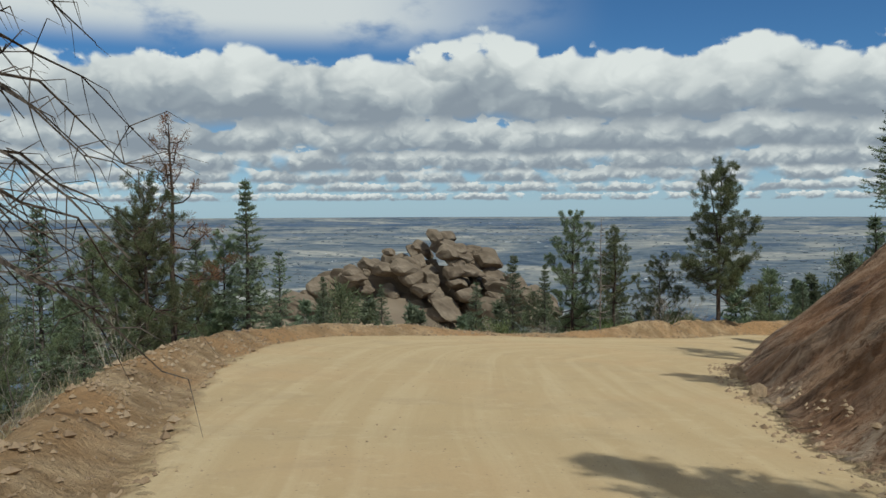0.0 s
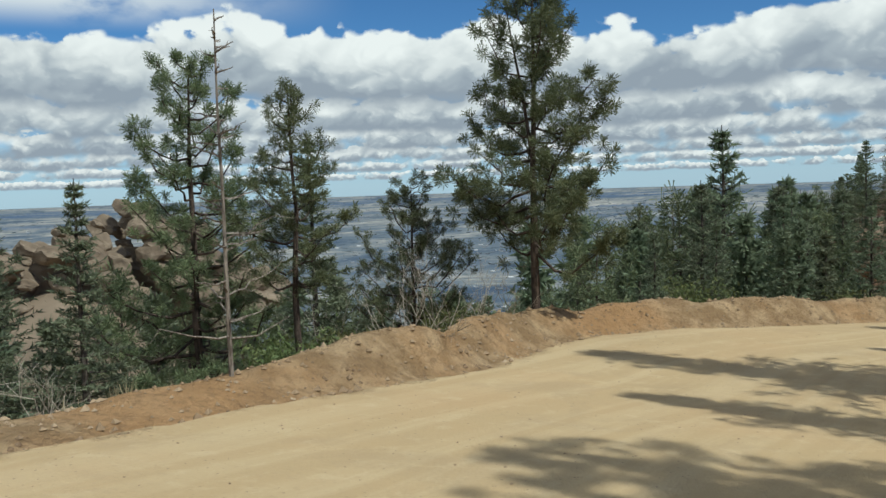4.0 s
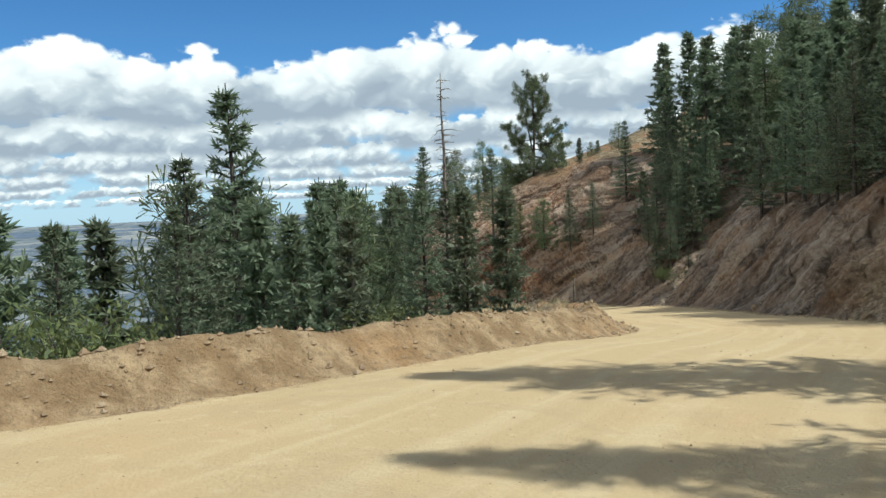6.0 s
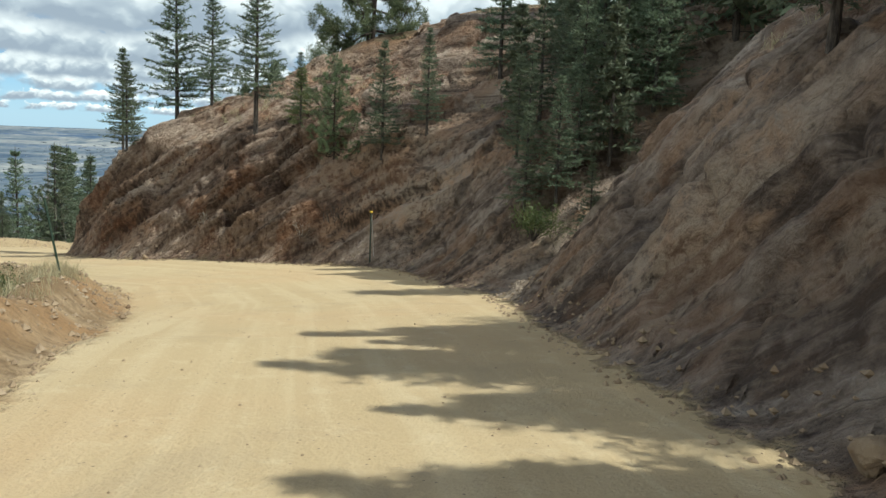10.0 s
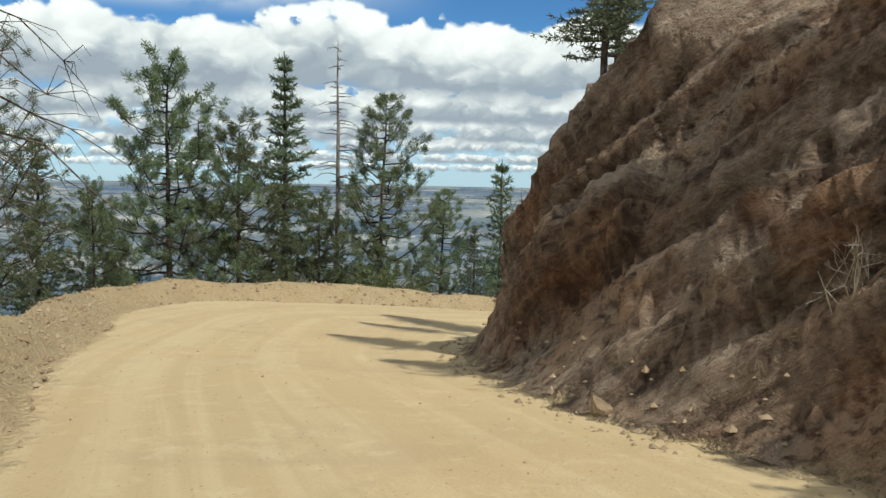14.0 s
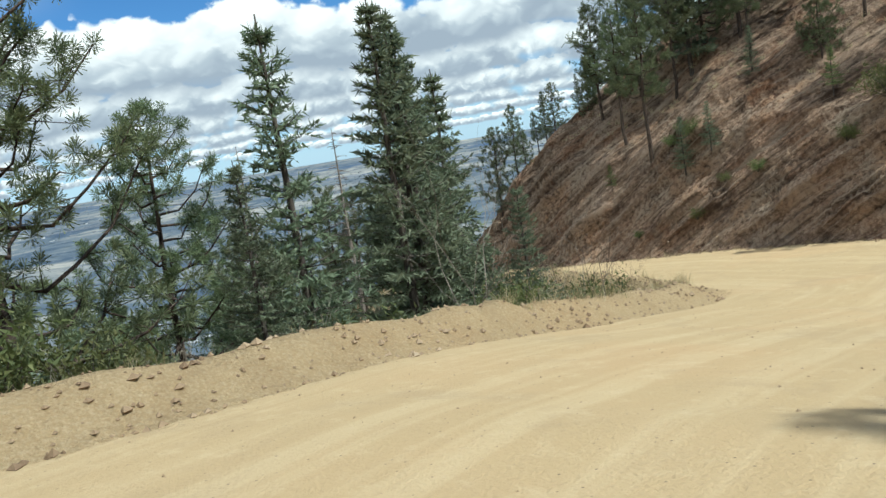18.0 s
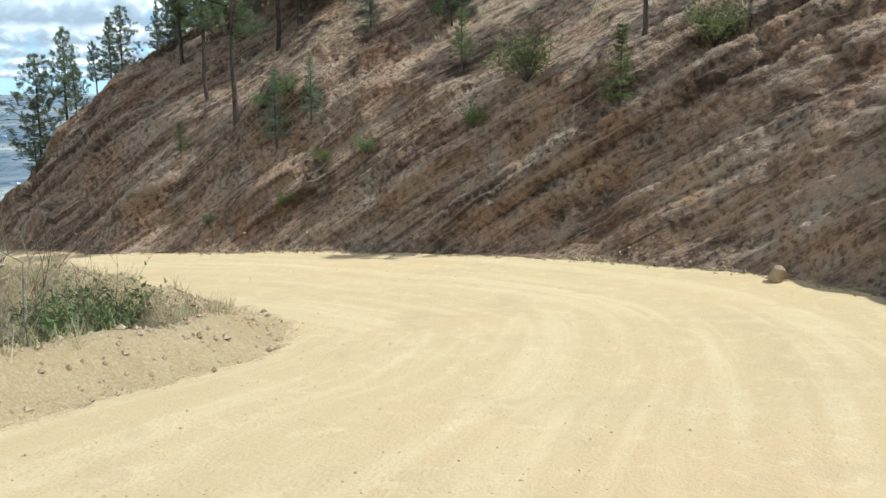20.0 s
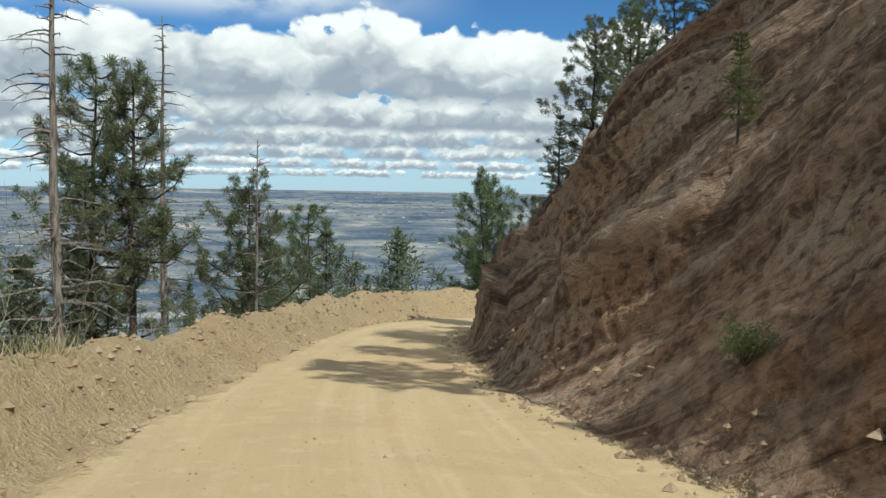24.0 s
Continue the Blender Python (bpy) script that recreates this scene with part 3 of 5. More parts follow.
def relief(b, c, s, up):
    """How far the cut face stands out of its even slope, a tone for each block of rock, and the treads painted as
    sunlit.
    """
    pale = np.clip((s - 76) / 5, 0, 1) * np.clip((112 - s) / 6, 0, 1)         # massive jointed rock
    warp = 0.55 * grain(c * 0.35, b * 0.5, 3, 3) + 0.22 * grain(c * 1.1, b * 1.6, 4, 3)
    even = np.clip((s - 146) / 6, 0, 1)                                      # long straight beds
    b2, c2 = b + warp * (1 - 0.6 * even), c / (1 + 1.8 * even) + 0.5 * grain(c * 0.6, b * 0.9, 5, 3)
    l0, o0, j0, d0 = ledges(b2 + 0.5 * grain(c * 0.2, b * 0.3, 7, 2), c2, 2.6, 6.5, 51, 0.42)
    l1, o1, j1, d1 = ledges(b2, c2, 1.0, 2.4, 11, 0.36)
    l2, o2, j2, d2 = ledges(b2 + 0.3, c2, 0.42, 1.3, 21, 0.40)
    l3, o3, j3, d3 = ledges(b2 + 0.12 * grain(c * 2.5, b * 2.5, 6, 2), c2, 0.24, 0.8, 31, 0.40)
    rocky = np.clip(0.75 + 2.0 * grain(s * 0.16, b * 0.3, 8, 3), 0.35, 1.15)
    thin = 0.80 * l0 + 0.40 * l1 + 0.20 * l2 + 0.09 * l3 + 0.35 * o0 + 0.24 * o1 + 0.14 * o2 + 0.07 * o3 - 0.12 * j1 - 0.05 * j2
    slab = 0.50 * l0 + 0.44 * l1 + 0.12 * l2 + 0.03 * l3 + 0.30 * o0 + 0.46 * o1 + 0.12 * o2 - 0.26 * j1 - 0.07 * j2
    out = (thin * (1 - pale) * (1 - 0.12 * even) + slab * pale) * rocky
    out = out - 0.50 + (0.7 - 0.3 * even) * grain(s * 0.22, up * 0.3, 9, 3) + 0.22 * grain(c * 1.2, b * 1.7, 10, 4, 0.6) + 0.07 * grain(c * 5, b * 6, 12, 2)
    out = out * np.clip((up - 0.05) / 0.8, 0, 1) * np.clip((17 - up) / 8, 0.25, 1)
    out = out * np.clip((s - 42) / 18, 0.22, 1)
    tone = np.clip(0.5 + 0.45 * o1 + 0.40 * o2 + 0.35 * o3 + 0.6 * grain(c * 0.9, b * 1.4, 13, 3) - 0.25 * np.maximum(j1, 0.6 * j2), 0, 1)
    # mask of the treads that get the painted sunlight, broken up by noise
    lit_tread = np.clip(0.9 * d0 + 0.8 * d1 + 0.7 * d2 + 0.4 * d3, 0, 1) * np.clip(0.45 + 2.2 * grain(c * 0.5, b * 0.8, 14, 4), 0, 1)
    return out, tone, lit_tread


def patch(step, reach, lo, hi):
    """Ground near the way on a grid, with ledges pushed out of the cut face."""
    X, Y = np.meshgrid(np.arange(-14, 112, step), np.arange(-8, 150, step))
    close = np.zeros(X.shape, bool)
    for w in WAY[::3]:
        close |= (X - w[0]) ** 2 + (Y - w[1]) ** 2 < reach ** 2
    k = np.flatnonzero(close)
    fx, fy = X.ravel()[k], Y.ravel()[k]
    fup = along(fx, fy, EDGE_UP)[0]
    sel = (fup > lo) & (fup < hi)
    k, fx, fy = k[sel], fx[sel], fy[sel]
    fz, fup, fdn, fs = land(fx, fy)
    b, c = beds(fx, fy, fz, fs)
    out, tone, lit_tread = relief(b, c, fs, fup)
    gx_, gy_ = np.zeros_like(fx), np.zeros_like(fx)
    if hi > 1:
        sheet = np.full(X.shape, np.nan)
        sheet.flat[k] = fz
        for _ in range(2):
            sheet[1:-1, 1:-1] = (sheet[1:-1, 1:-1] * 2 + sheet[:-2, 1:-1] + sheet[2:, 1:-1] + sheet[1:-1, :-2] + sheet[1:-1, 2:]) / 6
        dy_, dx_ = np.gradient(sheet, step)
        gx_, gy_ = np.nan_to_num(dx_.flat[k]), np.nan_to_num(dy_.flat[k])
    ln = np.sqrt(1 + gx_ ** 2 + gy_ ** 2)
    res = {n: np.zeros(X.size) for n in ("x", "y", "z", "up", "down", "along", "bed", "strike", "tone", "lit_tread")}
    has = np.zeros(X.size, bool)
    has[k] = True
    for n, v in (("x", fx - gx_ / ln * out), ("y", fy - gy_ / ln * out), ("z", fz + out / ln), ("up", fup), ("down", fdn), ("along", fs), ("bed", b), ("strike", c), ("tone", tone), ("lit_tread", lit_tread)):
        res[n][k] = v
    has = has.reshape(X.shape)
    res = {n: v.reshape(X.shape) for n, v in res.items()}
    return res, has[:-1, :-1] & has[1:, :-1] & has[:-1, 1:] & has[1:, 1:]


def lay(nm, g, pick, lab, cat):
    me, used = grid_mesh(nm, g["x"], g["y"], g["z"], pick)
    attach(me, **{n: g[n].ravel()[used] for n in ("up", "down", "along", "bed", "strike", "tone", "lit_tread")})
    me.materials.append(M_GROUND)
    return tagged(new(nm, me), lab, cat, kind="structure")


SPLIT = 11.0
g, cell = patch(0.21, 17.0, -40, 0.45)
cu, cd = g["up"][:-1, :-1], g["down"][:-1, :-1]
lay("road", g, cell & (cd < 0), "sandy tan graded dirt road with wheel tracks", "road")
lay("berm", g, cell & (cd >= 0), "loose orange-brown spoil berm along the road's outer edge", "berm")
g, cell = patch(0.077, 17.0, -0.1, SPLIT)
g["z"] = g["z"] + 0.006
lay("cut_bank", g, cell, "red-brown cut bank of bedded rotten rock and soil", "bank")
g, cell = patch(0.4, 17.0, SPLIT - 0.5, 40)
g["z"] = g["z"] - 0.03
lay("hillside", g, cell, "steep hillside of dry soil above the cut bank", "hillside")

# the wide ground: hillsides near by, then down to the plain and out to the skyline
CX, CY = 40.0, 70.0
rad = np.concatenate([np.linspace(0, 180, 91), np.geomspace(184, 4850, 70)])
ang = np.linspace(0, math.tau, 241)
RR, AA = np.meshgrid(rad, ang)
WX, WY = CX + RR * np.sin(AA), CY + RR * np.cos(AA)
wz, wup, wdn, ws = land(WX.ravel(), WY.ravel(), False)
wz, wup, wdn, ws = (v.reshape(WX.shape) for v in (wz, wup, wdn, ws))
covered = np.zeros(WX.shape, bool)
for w in WAY[::3]:
    covered |= (WX - w[0]) ** 2 + (WY - w[1]) ** 2 < 15.2 ** 2
rough = 6.0 * waves(WX, WY, 9, 0.02, 4)
wz = wz + rough * np.clip((RR - 60) / 120, 0, 1) - np.where(covered, 1.2, 0.05)
wz = np.maximum(wz, -265 + 0.3 * rough)
rim = np.clip((RR - 2300) / (4850 - 2300), 0, 1)
wz = np.where(RR > 2300, -265 + rim * (265 - 64), wz)
me, used = grid_mesh("ground", WX, WY, wz, RR[:-1, :-1] < 600)
wb, wc = beds(WX.ravel()[used], WY.ravel()[used], wz.ravel()[used], ws.ravel()[used])
attach(me, bed=wb, strike=wc, tone=np.full(len(wb), 0.5), lit_tread=np.zeros(len(wb)), up=wup.ravel()[used], down=np.maximum(wdn, 3).ravel()[used] * (wup.ravel()[used] <= 0) - 5 * (wup.ravel()[used] > 0), along=ws.ravel()[used])
me.materials.append(M_GROUND)
tagged(new("ground", me), "wooded mountainside of dry soil and needles", "ground", kind="structure")
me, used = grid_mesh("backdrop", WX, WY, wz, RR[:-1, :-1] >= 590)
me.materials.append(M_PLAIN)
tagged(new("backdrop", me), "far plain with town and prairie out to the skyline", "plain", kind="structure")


def far_town():
    """Pale roofs and sheds of the town on the plain, as one layer."""
    rng = np.random.default_rng(17)
    n, hubs = 2600, 26
    hr, ha = rng.uniform(1500, 4300, hubs), rng.uniform(-1.0, 1.3, hubs)
    k = rng.integers(0, hubs, n)
    r = hr[k] + rng.normal(0, 190, n)
    a = ha[k] + rng.normal(0, 0.07, n)
    r = np.clip(r, 1300, 4700)
    x, y = CX + r * np.sin(a), CY + r * np.cos(a)
    z = np.where(r > 2300, -265 + np.clip((r - 2300) / 2550, 0, 1) * 201, -266.5)
    w, d_, t = rng.lognormal(1.6, 0.5, n), rng.lognormal(1.6, 0.5, n), rng.uniform(2, 4, n)
    box = np.array([(-1, -1, 0), (1, -1, 0), (1, 1, 0), (-1, 1, 0), (-1, -1, 1), (1, -1, 1), (1, 1, 1), (-1, 1, 1)], float)
    v = box[None] * np.stack([w, d_, t], 1)[:, None] + np.stack([x, y, z - 1], 1)[:, None]
    quad = np.array([(4, 5, 6, 7), (0, 1, 5, 4), (1, 2, 6, 5), (2, 3, 7, 6), (3, 0, 4, 7)])
    me = bpy.data.meshes.new("far_town")
    me.from_pydata(v.reshape(-1, 3).tolist(), [], (quad[None] + 8 * np.arange(n)[:, None, None]).reshape(-1, 4).tolist())
    mat, N = material("town_roofs")
    rnd = N.add("ShaderNodeNewGeometry").outputs["Random Per Island"]
    finish(N, N.ramp(rnd, [(0.0, (0.08, 0.10, 0.12)), (0.6, (0.17, 0.19, 0.21)), (0.9, (0.30, 0.31, 0.32)), (1.0, (0.60, 0.61, 0.61))]), 0.8)
    me.materials.append(mat)
    tagged(new("far_town", me), "pale roofs of a far town on the plain", "town", kind="stuff")


far_town()


# ---------------------------------------------------------------- trees
class Shape:
    """Collects tubes and loose blades into one mesh."""

    def __init__(self):
        self.v, self.f, self.n = [], [], 0

    def tube(self, pts, radii, sides=5):
        pts = np.asarray(pts, float)
        rings = []
        for i, (p, r) in enumerate(zip(pts, radii)):
            d = pts[min(i + 1, len(pts) - 1)] - pts[max(i - 1, 0)]
            d /= np.linalg.norm(d) + 1e-9
            u = np.cross(d, (0.31, 0.95, 0.13) if abs(d[1]) < 0.9 else (1, 0, 0))
            u /= np.linalg.norm(u)
            w = np.cross(d, u)
            a = np.arange(sides) * math.tau / sides
            rings.append(p + r * (np.cos(a)[:, None] * u + np.sin(a)[:, None] * w))
        base = self.n
        for ring in rings:
            self.v.append(ring)
        self.n += sides * len(rings)
        for i in range(len(rings) - 1):
            for k in range(sides):
                a, b = base + i * sides + k, base + i * sides + (k + 1) % sides
                self.f.append((a, b, b + sides, a + sides))

    def blades(self, roots, tips, width, rng, flip=False):
        """Thin three-cornered blades from roots to tips, or fanned out towards the tips."""
        roots, tips = np.asarray(roots), np.asarray(tips)
        d = tips - roots
        side = np.cross(d, rng.normal(size=d.shape))
        side /= np.linalg.norm(side, axis=1)[:, None] + 1e-9
        w = np.asarray(width).reshape(-1, 1) * side if np.ndim(width) else width * side
        v = np.stack([tips - w * 0.5, tips + w * 0.5, roots] if flip else [roots - w * 0.5, roots + w * 0.5, tips], 1).reshape(-1, 3)
        base = self.n
        self.v.append(v)
        self.n += len(v)
        self.f.extend(map(tuple, (base + np.arange(len(v)).reshape(-1, 3)).tolist()))

    def mesh(self, name, mat, smooth=False):
        me = bpy.data.meshes.new(name)
        me.from_pydata(np.concatenate(self.v).tolist(), [], self.f)
        me.materials.append(mat)
        if smooth:
            me.polygons.foreach_set("use_smooth", np.ones(len(me.polygons), dtype=bool))
        return me


def part(name, me, parent, label=""):
    ob = new(name, me)
    ob.parent = parent
    return tagged(ob, label)


def unit(v):
    return v / (np.linalg.norm(v, axis=-1, keepdims=True) + 1e-9)


def bent_trunk(rng, h, r, lean=0.02, k=9):
    t = np.linspace(0, 1, k)
    sway = np.cumsum(rng.normal(0, lean, (k, 2)), 0) * h / k * 2
    pts = np.stack([sway[:, 0], sway[:, 1], t * (h + 0.8) - 0.8], 1)
    return pts, r * (1 - t) ** 0.85 + 0.012


def on_trunk(pts, z):
    return np.array([np.interp(z, pts[:, 2], pts[:, 0]), np.interp(z, pts[:, 2], pts[:, 1]), z])


def pine(name, seed, h=9.0, spread=1.7, bare=0.25, limbs=46, thin=1.0, needles=M_PINE, label="", blades=46, split=False, size=0.030, sides=4):
    """A ponderosa pine: dark trunk, crooked limbs, rounded pompons of long needles towards their ends."""
    rng = np.random.default_rng(seed)
    root = tagged(new(name), label, "tree")
    pts, rad = bent_trunk(rng, h, 0.0135 * h)
    tr, crown = Shape(), Shape()
    tr.tube(pts, rad, 8)
    if split:
        p2 = pts[4:] + np.linspace(0, 1, len(pts) - 4)[:, None] * np.array([-0.10 * h, 0.02 * h, -0.05 * h])
        tr.tube(p2, rad[4:] * 0.75, 6)
    roots, tips = [], []
    for i in range(limbs):
        u = bare + (1 - bare) * ((i + rng.uniform(0, 1)) / limbs)
        a = i * 2.4 + rng.uniform(-0.7, 0.7)
        rel = (u - bare) / (1 - bare)
        length = spread * (0.50 + 0.70 * math.sin(math.pi * min(1, 0.34 + 0.62 * rel))) * rng.uniform(0.5, 1.25) * (1 - 0.58 * rel ** 2)
        b = on_trunk(pts, u * h)
        k = 5
        s = np.linspace(0, 1, k)
        lift = rng.uniform(-0.25, 0.12) + 0.60 * rel
        path = b + np.stack([np.cos(a) * length * s, np.sin(a) * length * s, length * (lift * s - 0.16 * np.sin(s * 3) + 0.30 * s ** 3)], 1)
        path[1:] += rng.normal(0, 0.045 * length, (k - 1, 3))
        tr.tube(path, (0.0042 * h * (1 - 0.8 * s) + 0.006) * (1.2 - 0.6 * rel), sides)
        for j in range(max(4, int(13 * length / spread * thin))):
            f = min(1.0, rng.beta(2.8, 1.1) + 0.04) if j else 1.0
            q = np.array([np.interp(f, s, path[:, c]) for c in range(3)])
            off = rng.normal(0, 0.16 * length + 0.05, 3) * (1, 1, 0.55) * (1.25 - 0.6 * f) + (0, 0, 0.05 * length)
            e = q + off
            if blades > 20:
                tr.tube([q, e], [0.010, 0.006], 3)
            stem = unit(off + (path[-1] - path[-3]) * 0.6 + np.array([0, 0, 0.15])) * size * h * 0.75
            g = rng.uniform(0, 1, (blades, 1))
            dirs = unit(rng.normal(size=(blades, 3)) + unit(stem) * (0.1 + 0.8 * g))
            roots.append(e + stem * (g - 0.35))
            tips.append(roots[-1] + dirs * size * h * rng.uniform(0.45, 1.0, (blades, 1)))
    crown.blades(np.concatenate(roots), np.concatenate(tips), size * 0.085 * h, rng, True)
    part("trunk", tr.mesh("trunk", M_PINE_BARK, True), root)
    part("crown", crown.mesh("crown", needles), root)
    root["h"] = h
    return root


def fir(name, seed, h=8.0, spread=1.5, bare=0.06, rows=32, dense=1.0, label="", needles=M_FIR, ragged=0.25, top=0.9, size=0.024, g=5, boughs=(6, 9), knots=3):
    """A fir or spruce: whorls of drooping boughs with flat sprays of short needles."""
    rng = np.random.default_rng(seed)
    root = tagged(new(name), label, "tree")
    pts, rad = bent_trunk(rng, h, 0.015 * h, 0.008)
    tr, crown = Shape(), Shape()
    limb = tr
    tr.tube(pts, rad, 7)
    roots, tips, wid = [], [], []
    for i in range(rows):
        u = bare + (0.985 - bare) * (i + rng.uniform(-0.3, 0.3)) / rows
        u = min(max(u, 0.02), 0.985)
        reach = spread * (1 - u) ** top * rng.uniform(1 - ragged, 1 + ragged * 0.6) + 0.05
        for _ in range(rng.integers(*boughs)):
            a = rng.uniform(0, math.tau)
            L = reach * rng.uniform(0.55, 1.1)
            b = on_trunk(pts, u * h)
            s = np.linspace(0, 1, knots)
            droop = -0.30 + 0.75 * u
            path = b + np.stack([np.cos(a) * L * s, np.sin(a) * L * s, L * (droop * s + 0.22 * s ** 2)], 1)
            limb.tube(path, 0.016 * (1 - 0.8 * s) * h / 8 + 0.003, 3)
            out_d = unit(path[-1] - path[0])
            side = unit(np.cross(out_d, (0, 0, 1.0)))
            k = max(4, int(15 * L / spread * dense))
            for j in range(k):
                f = rng.uniform(0.12, 1.0)
                q = path[0] + (path[-1] - path[0]) * f + (0, 0, -0.04 * math.sin(f * 3) * L)
                sgn = 1 if j % 2 else -1
                tw = unit(out_d * 0.75 + side * sgn * rng.uniform(0.3, 0.9) + rng.normal(0, 0.18, 3))
                tl = (0.10 + 0.30 * L * (1.1 - f)) * rng.uniform(0.6, 1.2)
                along_t = np.linspace(0.0, 1.0, g)[:, None]
                rr = q + tw * tl * along_t
                nd = unit(tw * 0.7 + rng.normal(0, 0.55, (g, 3)) + side * sgn * 0.2)
                roots.append(rr)
                tips.append(rr + nd * size * h * rng.uniform(0.7, 1.2, (g, 1)))
                wid.append(np.full(g, size * (0.30 if g > 4 else 0.40) * h))
    crown.blades(np.concatenate(roots), np.concatenate(tips), np.concatenate(wid), rng)
    part("trunk", tr.mesh("trunk", M_FIR_BARK, True), root)
    part("crown", crown.mesh("crown", needles), root)
    root["h"] = h
    return root


def snag(name, seed, h=11.0, reach=1.3, n=46, bare=0.2, droop=0.35, label="", mat=M_DEAD, twigs=3, girth=0.012, thick=0.022):
    """A dead standing trunk with broken, bare, drooping branches."""
    rng = np.random.default_rng(seed)
    root = tagged(new(name), label, "tree")
    pts, rad = bent_trunk(rng, h, girth * h, 0.01)
    tr, fine = Shape(), Shape()
    tr.tube(pts, rad, 7)
    for i in range(n):
        own = i % max(1, n // 14) == 0
        br = Shape() if own else fine
        u = bare + (0.98 - bare) * rng.uniform(0, 1)
        a, L = rng.uniform(0, math.tau), reach * (1.15 - u) * rng.uniform(0.35, 1.25)
        b = on_trunk(pts, u * h)
        s = np.linspace(0, 1, 6)
        path = b + np.stack([np.cos(a) * L * s, np.sin(a) * L * s, L * (0.15 * s - droop * s ** 2)], 1)
        path[1:] += np.cumsum(rng.normal(0, 0.035 * L, (5, 3)), 0)
        br.tube(path, thick * (1 - 0.85 * s) + 0.004, 4 if own else 3)
        for _ in range(twigs):
            q = path[rng.integers(1, 6)]
            dv = unit(rng.normal(size=3) + unit(path[-1] - path[0]) * 1.2) * L * rng.uniform(0.12, 0.36)
            br.tube([q, q + dv * 0.55 + rng.normal(0, 0.02 * L, 3), q + dv + (0, 0, -0.15 * L * droop)], [0.008, 0.006, 0.002], 3)
        if own:
            part("branch", br.mesh("branch", mat), root)
    part("trunk", tr.mesh("trunk", mat, True), root)
    tagged(part("twig_tangle", fine.mesh("twig_tangle", mat), root), kind="stuff")
    root["h"] = h
    return root


def bare_shrub(name, seed, h=1.6, stems=9, label="", mat=M_PALE, cat="shrub"):
    """A leafless bush of forking stems."""
    rng = np.random.default_rng(seed)
    sh_ = Shape()

    def grow(p, dv, L, r, depth):
        q = p + dv * L * 0.5 + rng.normal(0, 0.05 * L, 3)
        e = p + dv * L
        sh_.tube([p, q, e], [r, r * 0.8, r * 0.6], 3)
        if depth:
            for _ in range(rng.integers(2, 4)):
                grow(e if rng.random() < 0.6 else q, unit(dv + rng.normal(0, 0.5, 3) + (0, 0, 0.15)), L * rng.uniform(0.5, 0.8), r * 0.55, depth - 1)

    for _ in range(stems):
        dv = unit(rng.normal(0, 0.45, 3) * (1, 1, 0) + (0, 0, 1))
        grow(rng.normal(0, 0.12, 3) * (1, 1, 0) - (0, 0, 0.15), dv, h * 0.42 * rng.uniform(0.7, 1.1), 0.011, 3)
    ob = new(name, sh_.mesh(name, mat))
    ob["h"] = h
    return tagged(ob, label, cat)


def green_shrub(name, seed, h=1.2, n=1500, label="", mat=M_SHRUB):
    """A low evergreen bush: stems and small leafy sprays with gaps."""
    rng = np.random.default_rng(seed)
    root = tagged(new(name), label, "shrub")
    st, lf = Shape(), Shape()
    tipz = []
    for _ in range(16):
        dv = unit(rng.normal(0, 0.6, 3) * (1, 1, 0) + (0, 0, rng.uniform(0.5, 1.2)))
        L = h * rng.uniform(0.6, 1.0)
        st.tube([(0, 0, -0.2), dv * L * 0.5, dv * L], [0.02, 0.012, 0.004], 3)
        tipz += [dv * L * f for f in (0.45, 0.65, 0.85, 1.0)]
    c = np.array(tipz)[rng.integers(0, len(tipz), n)] + rng.normal(0, 0.11 * h, (n, 3))
    c[:, 2] = np.abs(c[:, 2])
    dv = unit(rng.normal(size=(n, 3)) + (0, 0, 0.5))
    lf.blades(c, c + dv * 0.11 * h * rng.uniform(0.6, 1.3, (n, 1)), 0.035 * h, rng)
    part("stem", st.mesh("stem", M_FIR_BARK), root)
    part("foliage", lf.mesh("foliage", mat), root)
    root["h"] = h
    return root


